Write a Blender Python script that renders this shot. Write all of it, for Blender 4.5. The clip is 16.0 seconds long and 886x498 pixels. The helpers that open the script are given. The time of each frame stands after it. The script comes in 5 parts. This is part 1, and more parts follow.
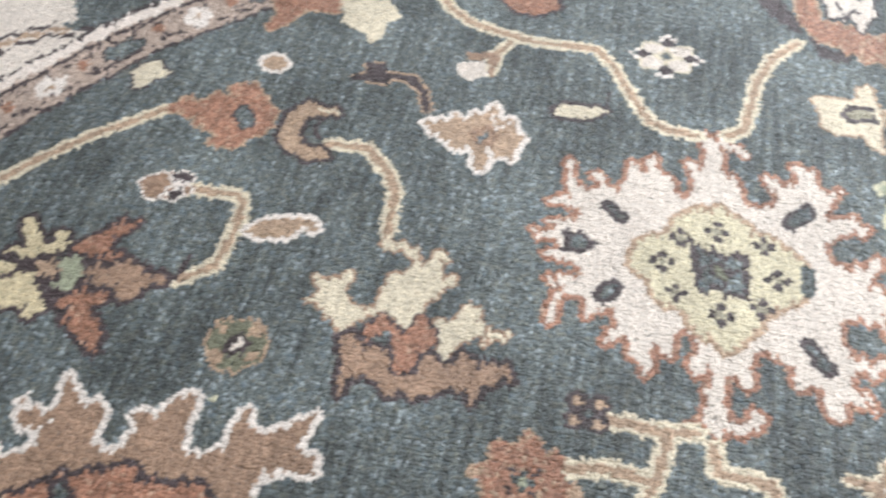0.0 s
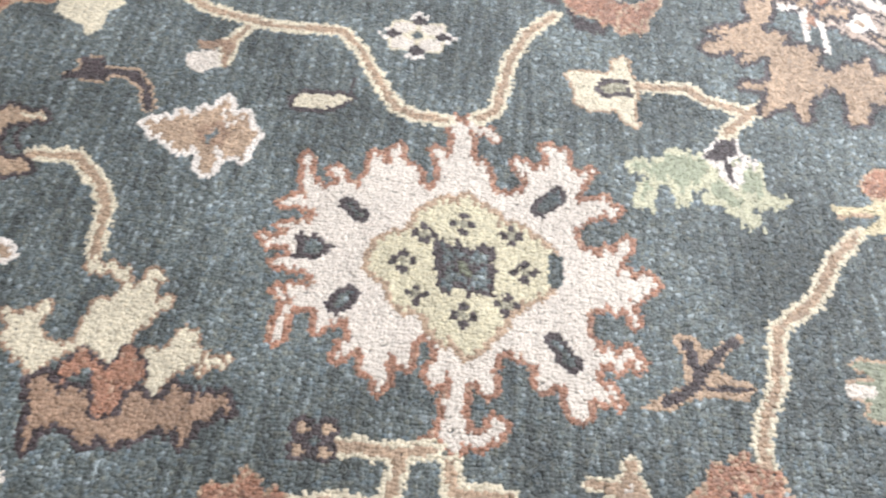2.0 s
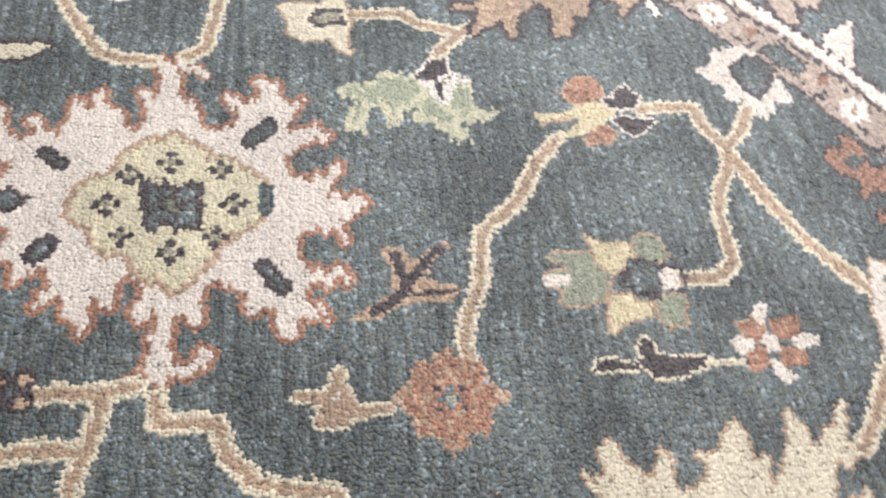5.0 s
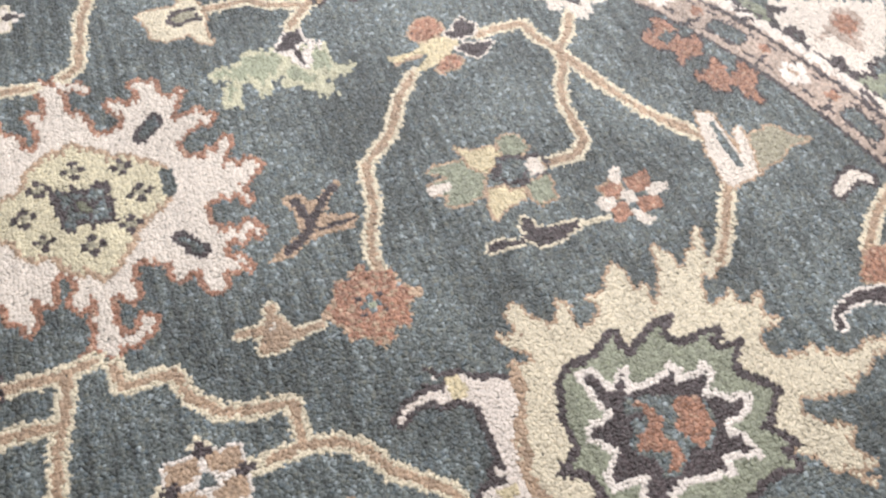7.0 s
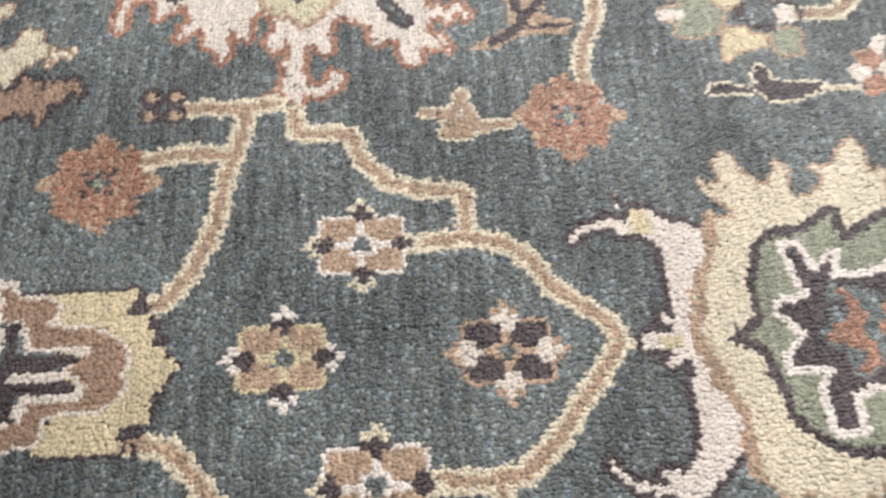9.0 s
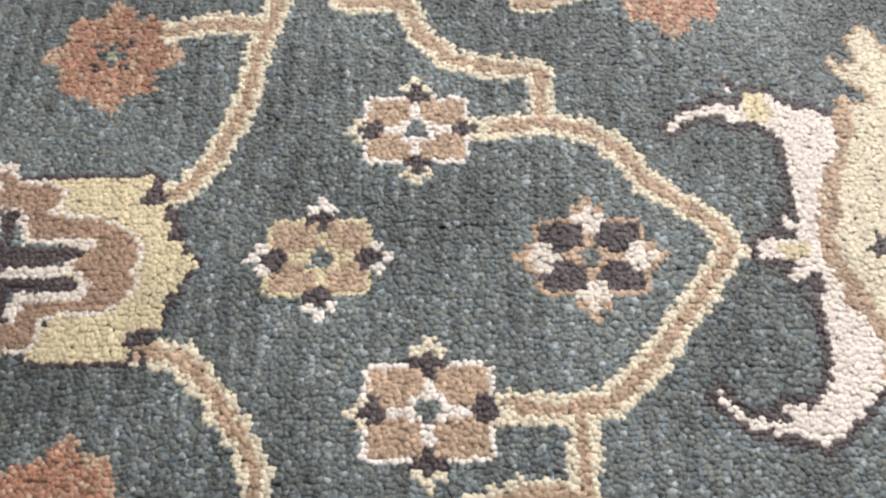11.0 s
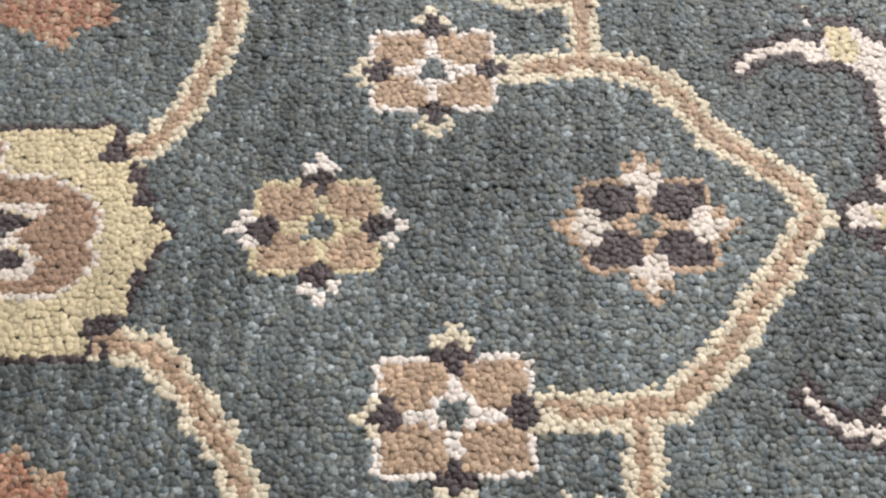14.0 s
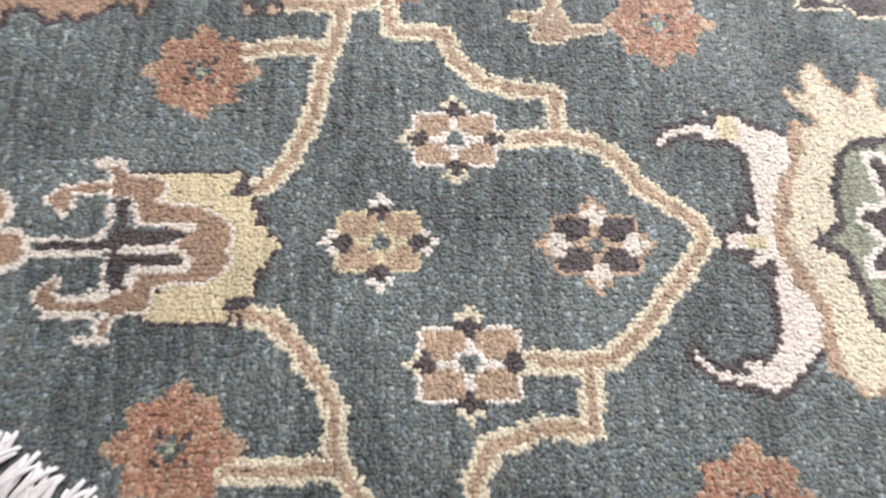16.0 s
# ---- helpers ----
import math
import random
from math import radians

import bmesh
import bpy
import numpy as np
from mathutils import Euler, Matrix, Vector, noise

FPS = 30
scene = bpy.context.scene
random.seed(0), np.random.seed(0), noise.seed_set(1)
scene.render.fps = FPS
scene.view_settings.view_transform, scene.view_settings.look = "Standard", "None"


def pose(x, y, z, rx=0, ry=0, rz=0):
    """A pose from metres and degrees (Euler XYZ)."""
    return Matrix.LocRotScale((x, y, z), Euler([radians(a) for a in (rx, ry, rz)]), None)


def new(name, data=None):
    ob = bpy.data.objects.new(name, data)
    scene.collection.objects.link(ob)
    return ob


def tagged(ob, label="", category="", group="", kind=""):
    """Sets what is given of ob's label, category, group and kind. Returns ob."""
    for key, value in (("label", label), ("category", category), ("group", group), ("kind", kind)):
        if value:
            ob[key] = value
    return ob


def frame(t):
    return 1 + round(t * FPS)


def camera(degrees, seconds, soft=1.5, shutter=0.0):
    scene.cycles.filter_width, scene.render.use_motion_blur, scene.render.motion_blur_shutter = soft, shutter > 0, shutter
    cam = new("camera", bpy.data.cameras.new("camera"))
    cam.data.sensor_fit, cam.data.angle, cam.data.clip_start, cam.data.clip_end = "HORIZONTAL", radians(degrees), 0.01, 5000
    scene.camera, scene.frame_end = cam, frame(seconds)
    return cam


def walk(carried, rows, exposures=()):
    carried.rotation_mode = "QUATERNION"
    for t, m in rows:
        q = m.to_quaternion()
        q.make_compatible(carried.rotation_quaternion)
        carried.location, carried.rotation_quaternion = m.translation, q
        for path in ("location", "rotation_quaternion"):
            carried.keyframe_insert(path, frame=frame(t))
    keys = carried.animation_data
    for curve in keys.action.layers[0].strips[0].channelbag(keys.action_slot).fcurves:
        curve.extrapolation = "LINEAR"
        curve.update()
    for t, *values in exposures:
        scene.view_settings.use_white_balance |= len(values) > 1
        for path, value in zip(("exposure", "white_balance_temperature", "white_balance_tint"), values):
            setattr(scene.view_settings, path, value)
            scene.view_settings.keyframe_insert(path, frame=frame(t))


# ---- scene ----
cam = camera(56.20, 16.0, soft=2.4, shutter=0.6)
PATH = [
    (0.0, pose(-0.1712, -0.0982, 0.7611, 35.101, 0.896, 12.576)),
    (0.5, pose(-0.1064, -0.0650, 0.7572, 34.771, 0.285, 9.995)),
    (1.0, pose(-0.0654, -0.0390, 0.7409, 34.377, -1.101, 7.729)),
    (1.5, pose(-0.0445, -0.0194, 0.7241, 33.997, -1.903, 6.179)),
    (2.0, pose(-0.0189, -0.0024, 0.7082, 33.840, -3.000, 4.529)),
    (2.5, pose(0.0173, 0.0090, 0.6925, 33.700, -4.328, 3.429)),
    (3.0, pose(0.0680, 0.0079, 0.6552, 34.120, -8.544, 1.686)),
    (3.5, pose(0.0976, -0.0040, 0.6692, 33.758, -9.913, 0.047)),
    (4.0, pose(0.1316, -0.0239, 0.6960, 32.077, -8.904, -0.642)),
    (4.2, pose(0.1412, -0.0220, 0.7049, 31.873, -8.539, -1.140)),
    (6.3, pose(0.1199, -0.1335, 0.7202, 33.805, -5.299, -14.545)),
    (6.5, pose(0.1126, -0.1481, 0.7302, 34.236, -5.688, -15.930)),
    (7.0, pose(0.1296, -0.1824, 0.7633, 33.829, -4.131, -20.802)),
    (7.5, pose(0.1343, -0.1929, 0.7281, 31.930, -4.222, -16.751)),
    (8.0, pose(0.1195, -0.2067, 0.7130, 29.836, -3.389, -11.705)),
    (8.5, pose(0.1101, -0.2201, 0.6910, 27.723, -2.721, -6.521)),
    (9.0, pose(0.0926, -0.2218, 0.6542, 26.189, -2.187, -3.542)),
    (9.5, pose(0.0858, -0.2263, 0.6191, 24.991, -1.128, -1.800)),
    (10.0, pose(0.0860, -0.2193, 0.5743, 23.735, -0.790, -1.490)),
    (10.2, pose(0.0902, -0.2229, 0.5608, 23.938, -0.449, -1.098)),
    (12.3, pose(0.0874, -0.1985, 0.4702, 21.828, 1.761, -0.716)),
    (12.5, pose(0.0742, -0.1845, 0.4607, 20.604, 0.246, -1.068)),
    (13.0, pose(0.0706, -0.1792, 0.4448, 20.555, 0.369, -1.148)),
    (13.5, pose(0.0704, -0.1704, 0.4385, 20.078, 0.324, -1.237)),
    (14.0, pose(0.0679, -0.1715, 0.4354, 20.261, 0.174, -1.186)),
    (14.5, pose(0.0650, -0.1619, 0.4485, 19.660, -0.339, -1.025)),
    (15.0, pose(0.0580, -0.1903, 0.4904, 20.189, -0.844, -1.024)),
    (15.5, pose(0.0413, -0.2210, 0.5780, 21.380, -1.906, -1.309)),
    (16.0, pose(0.0280, -0.2814, 0.6482, 23.280, -1.880, -0.936)),
]
walk(cam, PATH, exposures=[(0.0, -0.38, 6300, 10), (2.0, -0.38, 6350, 11), (2.5, -0.58, 6450, 13), (3.5, -0.62, 6500, 13), (6.5, -0.60, 6550, 13), (9.0, -0.52, 6700, 13), (12.5, -0.33, 6700, 12), (13.0, -0.36, 6700, 12), (13.5, -0.50, 6750, 13), (15.0, -0.46, 6700, 13), (16.0, -0.29, 6600, 13)])

# ---- light: an even indoor light from ceiling panels, brighter beyond the far side of the rug ----
world = bpy.data.worlds.new("world")
scene.world = world
world.use_nodes = True
world.node_tree.nodes["Background"].inputs[0].default_value = (1.0, 0.97, 0.94, 1)
world.node_tree.nodes["Background"].inputs[1].default_value = 0.05


def panel_lamp(x, y, power, sx, sy, colour):
    lamp = bpy.data.lights.new("panel_light", "AREA")
    lamp.shape, lamp.size, lamp.size_y, lamp.energy = "RECTANGLE", sx, sy, power
    lamp.color = colour
    ob = new("panel_light", lamp)
    ob.location = (x, y, 2.5)
    return ob


for px, py, power in ((1.7, 1.3, 132), (-1.2, 1.6, 22), (0.6, 4.0, 150), (3.2, 3.8, 230)):
    panel_lamp(px, py, power, 1.8, 1.3, (0.86, 0.94, 1.0) if py > 3 else (1.0, 0.975, 0.945) if px > 0 else (1.0, 0.96, 0.91))

# ---- materials ----


def nodes_of(mat):
    mat.use_nodes = True
    tree = mat.node_tree
    return tree, tree.nodes["Principled BSDF"]


def link(tree, a, b):
    tree.links.new(a, b)


def wool(name, colour, spread=0.22, fleck=None, streak=0.25, hues=False):
    """Knotted wool: every knot its own tone, dye streaks along the warp, fibres as fine relief."""
    mat = bpy.data.materials.new(name)
    tree, bsdf = nodes_of(mat)
    n = tree.nodes
    geo = n.new("ShaderNodeNewGeometry")
    ramp = n.new("ShaderNodeValToRGB")
    els = ramp.color_ramp.elements
    lo = [c * (1 - spread) for c in colour]
    hi = [min(0.9, c * (1 + spread)) for c in colour]
    els[0].position, els[0].color = 0.0, (*lo, 1)
    els[1].position, els[1].color = 0.88, (*hi, 1)
    mid = els.new(0.45)
    mid.color = (*colour, 1)
    if hues:
        khaki, blue = els.new(0.62), els.new(0.75)
        khaki.color = (colour[0] * 1.35, colour[1] * 1.2, colour[2] * 1.02, 1)
        blue.color = (colour[0] * 0.98, colour[1] * 1.1, colour[2] * 1.28, 1)
    # last ramp stop: the few palest knots, fleck colour if given
    top = els.new(1.0)
    top.color = (*(fleck or [min(0.9, c * (1 + 1.5 * spread)) for c in colour]), 1)
    link(tree, geo.outputs["Random Per Island"], ramp.inputs[0])
    stretch = n.new("ShaderNodeVectorMath")
    stretch.operation = "MULTIPLY"
    stretch.inputs[1].default_value = (130, 10, 1)
    link(tree, geo.outputs["Position"], stretch.inputs[0])
    dye = n.new("ShaderNodeTexNoise")
    dye.inputs["Scale"].default_value, dye.inputs["Detail"].default_value = 1.0, 3.0
    link(tree, stretch.outputs[0], dye.inputs["Vector"])
    broad = n.new("ShaderNodeTexNoise")
    broad.inputs["Scale"].default_value, broad.inputs["Detail"].default_value = 7.0, 2.0
    link(tree, geo.outputs["Position"], broad.inputs["Vector"])
    both = n.new("ShaderNodeMath")
    both.operation = "ADD"
    link(tree, dye.outputs[0], both.inputs[0])
    link(tree, broad.outputs[0], both.inputs[1])
    span = n.new("ShaderNodeMapRange")
    span.inputs["From Min"].default_value, span.inputs["From Max"].default_value = 0.82, 1.18
    span.inputs["To Min"].default_value, span.inputs["To Max"].default_value = 1 - streak, 1 + streak
    link(tree, both.outputs[0], span.inputs["Value"])
    tone = n.new("ShaderNodeVectorMath")
    tone.operation = "SCALE"
    link(tree, ramp.outputs[0], tone.inputs[0])
    link(tree, span.outputs[0], tone.inputs["Scale"])
    # fine mottling in the base colour imitates highlights on the fibres of a tuft
    fibre_mottle = n.new("ShaderNodeTexNoise")
    fibre_mottle.inputs["Scale"].default_value, fibre_mottle.inputs["Detail"].default_value = 520.0, 2.0
    link(tree, geo.outputs["Position"], fibre_mottle.inputs["Vector"])
    mott = n.new("ShaderNodeMapRange")
    mott.inputs["From Min"].default_value, mott.inputs["From Max"].default_value = 0.32, 0.68
    mott.inputs["To Min"].default_value, mott.inputs["To Max"].default_value = 1 - 0.9 * spread, 1 + 0.9 * spread
    link(tree, fibre_mottle.outputs[0], mott.inputs["Value"])
    fine = n.new("ShaderNodeVectorMath")
    fine.operation = "SCALE"
    link(tree, tone.outputs[0], fine.inputs[0])
    link(tree, mott.outputs[0], fine.inputs["Scale"])
    link(tree, fine.outputs[0], bsdf.inputs["Base Color"])
    bsdf.inputs["Roughness"].default_value = 0.46
    bsdf.inputs["Specular IOR Level"].default_value = 0.5
    bsdf.inputs["Sheen Weight"].default_value = 0.3
    bsdf.inputs["Sheen Roughness"].default_value = 0.35
    fibre = n.new("ShaderNodeTexNoise")
    fibre.inputs["Scale"].default_value, fibre.inputs["Detail"].default_value = 1400.0, 2.0
    bump = n.new("ShaderNodeBump")
    bump.inputs["Strength"].default_value, bump.inputs["Distance"].default_value = 0.5, 0.0006
    link(tree, geo.outputs["Position"], fibre.inputs["Vector"])
    link(tree, fibre.outputs[0], bump.inputs["Height"])
    link(tree, bump.outputs[0], bsdf.inputs["Normal"])
    return mat


def plain(name, colour, rough=0.7, grain=30.0):
    mat = bpy.data.materials.new(name)
    tree, bsdf = nodes_of(mat)
    noise_tex = tree.nodes.new("ShaderNodeTexNoise")
    noise_tex.inputs["Scale"].default_value, noise_tex.inputs["Detail"].default_value = grain, 4.0
    ramp = tree.nodes.new("ShaderNodeValToRGB")
    ramp.color_ramp.elements[0].color = (*[c * 0.8 for c in colour], 1)
    ramp.color_ramp.elements[1].color = (*[min(0.9, c * 1.12) for c in colour], 1)
    coord = tree.nodes.new("ShaderNodeNewGeometry")
    link(tree, coord.outputs["Position"], noise_tex.inputs["Vector"])
    link(tree, noise_tex.outputs[0], ramp.inputs[0])
    link(tree, ramp.outputs[0], bsdf.inputs["Base Color"])
    bsdf.inputs["Roughness"].default_value = rough
    return mat


DYES = {
    # the field's pale blue fleck is a glint painted into single knots
    "field": wool("slate_teal_wool", (0.104, 0.122, 0.122), 0.40, (0.27, 0.31, 0.33), 0.44, hues=True),
    "ivory": wool("ivory_wool", (0.69, 0.615, 0.55), 0.10, None, 0.08),
    "white": wool("white_wool", (0.76, 0.69, 0.64), 0.12, None, 0.06),
    "pink": wool("rose_ivory_wool", (0.75, 0.665, 0.605), 0.10, None, 0.08),
    "cream": wool("cream_wool", (0.66, 0.585, 0.45), 0.13, None, 0.10),
    "yellow": wool("straw_wool", (0.60, 0.51, 0.335), 0.14, None, 0.12),
    "pale": wool("pale_straw_wool", (0.61, 0.55, 0.395), 0.14, None, 0.10),
    "tan": wool("tan_wool", (0.41, 0.288, 0.20), 0.24, None, 0.15),
    "brown": wool("brown_wool", (0.315, 0.205, 0.142), 0.24, None, 0.15),
    "rust": wool("rust_wool", (0.33, 0.165, 0.108), 0.36, (0.48, 0.33, 0.24), 0.18),
    "dark": wool("plum_brown_wool", (0.054, 0.038, 0.041), 0.4, (0.11, 0.09, 0.095), 0.2),
    "green": wool("sage_wool", (0.25, 0.265, 0.195), 0.20, None, 0.15),
    "leaf": wool("pale_sage_wool", (0.33, 0.35, 0.25), 0.16, None, 0.12),
    "leafdim": wool("faded_sage_wool", (0.31, 0.285, 0.21), 0.2, None, 0.12),
    "lime": wool("pale_lime_wool", (0.53, 0.51, 0.37), 0.13, None, 0.1),
    "taupe": wool("taupe_wool", (0.43, 0.335, 0.28), 0.22, None, 0.15),
    "olive": wool("olive_wool", (0.15, 0.155, 0.105), 0.25, None, 0.15),
}
COLOURS = list(DYES)

# ---- the weave: a chart of knots, in centimetres from the middle of the rug's long axis ----
STEP_X, STEP_Y = 0.385, 0.36
X0, X1, Y0, Y1 = -106.0, 118.0, -26.0, 101.0
NX, NY = int((X1 - X0) / STEP_X), int((Y1 - Y0) / STEP_Y)
GX, GY = np.meshgrid(X0 + STEP_X * np.arange(NX), Y0 + STEP_Y * np.arange(NY))
CX, CY, INNER, OUTER = -1.5, 3.0, 97.0, 124.0
chart = np.full(GX.shape, COLOURS.index("field"))
owner = np.zeros(GX.shape, int)
PARTS = ["wool_field"]


def area(*flat):
    """The knots inside a closed outline x, y, x, y ..."""
    p = np.array(flat).reshape(-1, 2)
    inside = np.zeros(GX.shape, bool)
    lo, hi = p.min(0), p.max(0)
    rows = slice(max(0, int((lo[1] - Y0) / STEP_Y) - 1), max(0, int((hi[1] - Y0) / STEP_Y) + 2))
    cols = slice(max(0, int((lo[0] - X0) / STEP_X) - 1), max(0, int((hi[0] - X0) / STEP_X) + 2))
    gx, gy = GX[rows, cols], GY[rows, cols]
    sub = inside[rows, cols]
    for (ax, ay), (bx, by) in zip(p, np.roll(p, -1, 0)):
        if ay != by:
            sub ^= ((ay > gy) != (by > gy)) & (gx < (bx - ax) * (gy - ay) / (by - ay) + ax)
    return inside


def stroke(width, *flat):
    """The knots within width of a line through x, y, x, y ..."""
    p = np.array(flat).reshape(-1, 2)
    best = np.full(GX.shape, 1e9)
    for a, b in zip(p[:-1], p[1:]):
        d = b - a
        s = np.clip(((GX - a[0]) * d[0] + (GY - a[1]) * d[1]) / max(1e-9, d @ d), 0, 1)
        best = np.minimum(best, np.hypot(GX - a[0] - s * d[0], GY - a[1] - s * d[1]))
    return best < width


def disc(x, y, rx, ry=None):
    return ((GX - x) / rx) ** 2 + ((GY - y) / (ry or rx)) ** 2 < 1


def box(x, y, w, h):
    return (np.abs(GX - x) < w / 2) & (np.abs(GY - y) < h / 2)


def grow(mask, times):
    for _ in range(times):
        m = mask.copy()
        m[1:] |= mask[:-1]
        m[:-1] |= mask[1:]
        m[:, 1:] |= mask[:, :-1]
        m[:, :-1] |= mask[:, 1:]
        mask = m
    return mask


def part_number(name, again=False):
    if again or name not in PARTS:
        PARTS.append(name)
    return len(PARTS) - 1 - PARTS[::-1].index(name)


# the weaver's hand: in the large motifs whole columns of knots begin or end a knot early or late
HAND = np.random.default_rng(21)
LATE = np.repeat(HAND.choice((-1, 0, 0, 1), NX), HAND.integers(1, 4, NX))[:NX] + HAND.choice((-1, 0, 0, 0, 1), NX)
LATE = np.clip(np.arange(NY)[:, None] + LATE[None], 0, NY - 1)
RAGGED = {"cream_medallion", "ivory_flower", "flower_heart", "brown_palmette", "stag_flower", "tan_motif", "oak_leaf", "claw_flower", "rust_leaf", "palm_leaf", "tan_palmette", "border_palmette", "pale_palmette", "corner_star", "crescent_leaf", "ring_disc", "inner_guard", "ivory_stripe", "hook_leaf", "tan_bloom"}


def knot(name, colour, mask, edge=None, again=False):
    """Knots a shape into the chart, with an outline of some knots in another dye."""
    k = part_number(name, again)
    if name in RAGGED:
        mask = mask[LATE, np.arange(NX)[None]]
    if edge and edge[1] < 0:
        chart[mask], owner[mask] = COLOURS.index(edge[0]), k
        mask = ~grow(~mask, -edge[1])
    elif edge:
        rim = grow(mask, edge[1]) & ~mask
        chart[rim], owner[rim] = COLOURS.index(edge[0]), k
    chart[mask], owner[mask] = COLOURS.index(colour), k


def vine(*flat):
    teeth = stroke(1.18, *flat) & (np.mod(np.arange(NX)[None] * 2 + np.arange(NY)[:, None] * 3, 7) < 2)
    knot("vine", "cream", (stroke(0.98, *flat) | teeth) & (chart != COLOURS.index("tan")), None, True)
    knot("vine", "tan", stroke(0.47, *flat))


def cross(name, colour, x, y, reach, r):
    part_number(name, True)
    for dx, dy in ((reach, 0), (-reach, 0), (0, reach), (0, -reach)):
        knot(name, colour, disc(x + dx * 1.75, y + dy * 1.75, r * 1.25))
    knot(name, "leafdim", disc(x, y, 0.5))


def blossom(name, x, y, rim, petal, bud, tip, k=1.0, kb=1.0):
    """Four square petals with buds between them and a field-coloured eye."""
    knot(name, rim, box(x, y, 3.2 * k, 0.8 * k) | box(x, y, 0.8 * k, 2.4 * k), None, True)
    for sx in (-1, 1):
        for sy in (-1, 1):
            cx, cy = x + sx * 1.77 * k, y + sy * 1.33 * k
            knot(name, petal, box(cx, cy, 2.75 * k, 2.0 * k) & ~box(cx - sx * 1.3 * k, cy - sy * 0.95 * k, 1.1, 0.9), (rim, 1))
    for dx, dy in ((1, 0), (-1, 0), (0, 1), (0, -1)):
        bx, by = x + dx * 3.1 * k, y + dy * 2.7 * k
        knot(name, bud, box(bx, by, 1.9 * kb, 0.8 * kb) | box(bx, by, 0.9 * kb, 1.7 * kb))
        for side in (-1, 1):
            knot(name, tip, disc(bx + dx * 0.75 + dy * side * 0.8, by + dy * 0.75 + dx * side * 0.8, 0.42))
        knot(name, tip, disc(bx + dx * 1.45, by + dy * 1.3, 0.45))
    knot(name, "field", box(x, y, 1.5, 0.6) | box(x, y, 0.7, 1.35))


def clover(name, x, y):
    for sx in (-1, 1):
        for sy in (-1, 1):
            knot(name, "dark", disc(x + sx * 1.1, y + sy * 1.05, 1.15))
            knot(name, "tan", disc(x + sx * 1.15, y + sy * 1.1, 0.55))


def rosette(name, x, y):
    """A rust flower of eight lobes with a small pale eye."""
    r, a = np.hypot(GX - x, GY - y), np.arctan2(GY - y, GX - x)
    flower = r < 4.35 + 0.55 * np.cos(8 * a) + 0.2 * np.cos(4 * a)
    knot(name, "rust", flower, None, True)
    worn = np.random.default_rng(int(abs(x * 10))).random(GX.shape)
    knot(name, "tan", grow(flower, 1) & ~flower & (worn < 0.5))
    knot(name, "tan", flower & (worn > 0.82))
    knot(name, "tan", disc(x + 5.0, y, 0.7) | disc(x - 5.0, y, 0.6) | disc(x, y - 4.6, 0.5))
    for dx, dy in ((1, 0), (-1, 0), (0, 1), (0, -1)):
        knot(name, "field", disc(x + dx * 0.75, y + dy * 0.75, 0.45))
        knot(name, "dark", disc(x + (dx + dy) * 1.15, y + (dy - dx) * 1.0, 0.34))
    knot(name, "leaf", disc(x, y, 0.42))


def ring_disc(name, x, y):
    knot(name, "olive", disc(x, y, 3.2, 3.0), ("tan", 1))
    knot(name, "tan", disc(x - 1.6, y - 1.9, 0.9) | disc(x + 1.6, y + 1.9, 0.9) | disc(x + 2.0, y - 1.2, 0.6) | disc(x - 2.0, y + 1.2, 0.6))
    knot(name, "dark", disc(x, y, 1.35))
    knot(name, "ivory", disc(x, y, 0.6))


# ---- border: rings round the middle, outside the field ----
RAD, ANG = np.hypot(GX - CX, GY - CY), np.arctan2(GY - CY, GX - CX)
ARC = ANG * 100.0


def band(name, colour, r0, r1, where=True):
    knot(name, colour, (RAD >= r0) & (RAD < r1) & where)


band("inner_guard", "dark", 96.6, 97.2)
band("inner_guard", "taupe", 97.2, 103.3)
band("inner_guard", "dark", 103.3, 103.9)
band("ivory_stripe", "white", 103.9, 106.4)
band("ivory_stripe", "dark", 106.4, 107.0)
band("main_border", "field", 107.1, OUTER)
dash = np.sin(ARC * 1.9) > -0.3
band("inner_guard", "dark", 98.3, 98.8, dash)
band("inner_guard", "dark", 102.0, 102.5, ~dash)
for turn in range(-4, 30):
    a = (turn * 11.0 + 4.5) / 100.0
    x, y = CX + 100.3 * np.cos(a), CY + 100.3 * np.sin(a)
    tx, ty = -np.sin(a), np.cos(a)
    if turn % 2:
        for side in (-1, 1):
            knot("inner_guard", "white", disc(x + tx * side * 1.1, y + ty * side * 1.1, 1.15) | disc(x + ty * side * 1.1, y - tx * side * 1.1, 1.15))
        knot("inner_guard", "tan", disc(x, y, 0.6))
    else:
        knot("inner_guard", "field", stroke(1.25, x - tx * 1.6, y - ty * 1.6, x + tx * 1.6, y + ty * 1.6), ("dark", 1))
    x, y = CX + 101.2 * np.cos(a + 0.055), CY + 101.2 * np.sin(a + 0.055)
    knot("inner_guard", "rust", disc(x, y, 0.9))
    x, y = CX + 98.6 * np.cos(a + 0.045), CY + 98.6 * np.sin(a + 0.045)
    knot("inner_guard", "dark", stroke(0.3, x - 1.4, y - 0.5, x + 1.2, y + 0.6))

# ---- motifs of the field ----


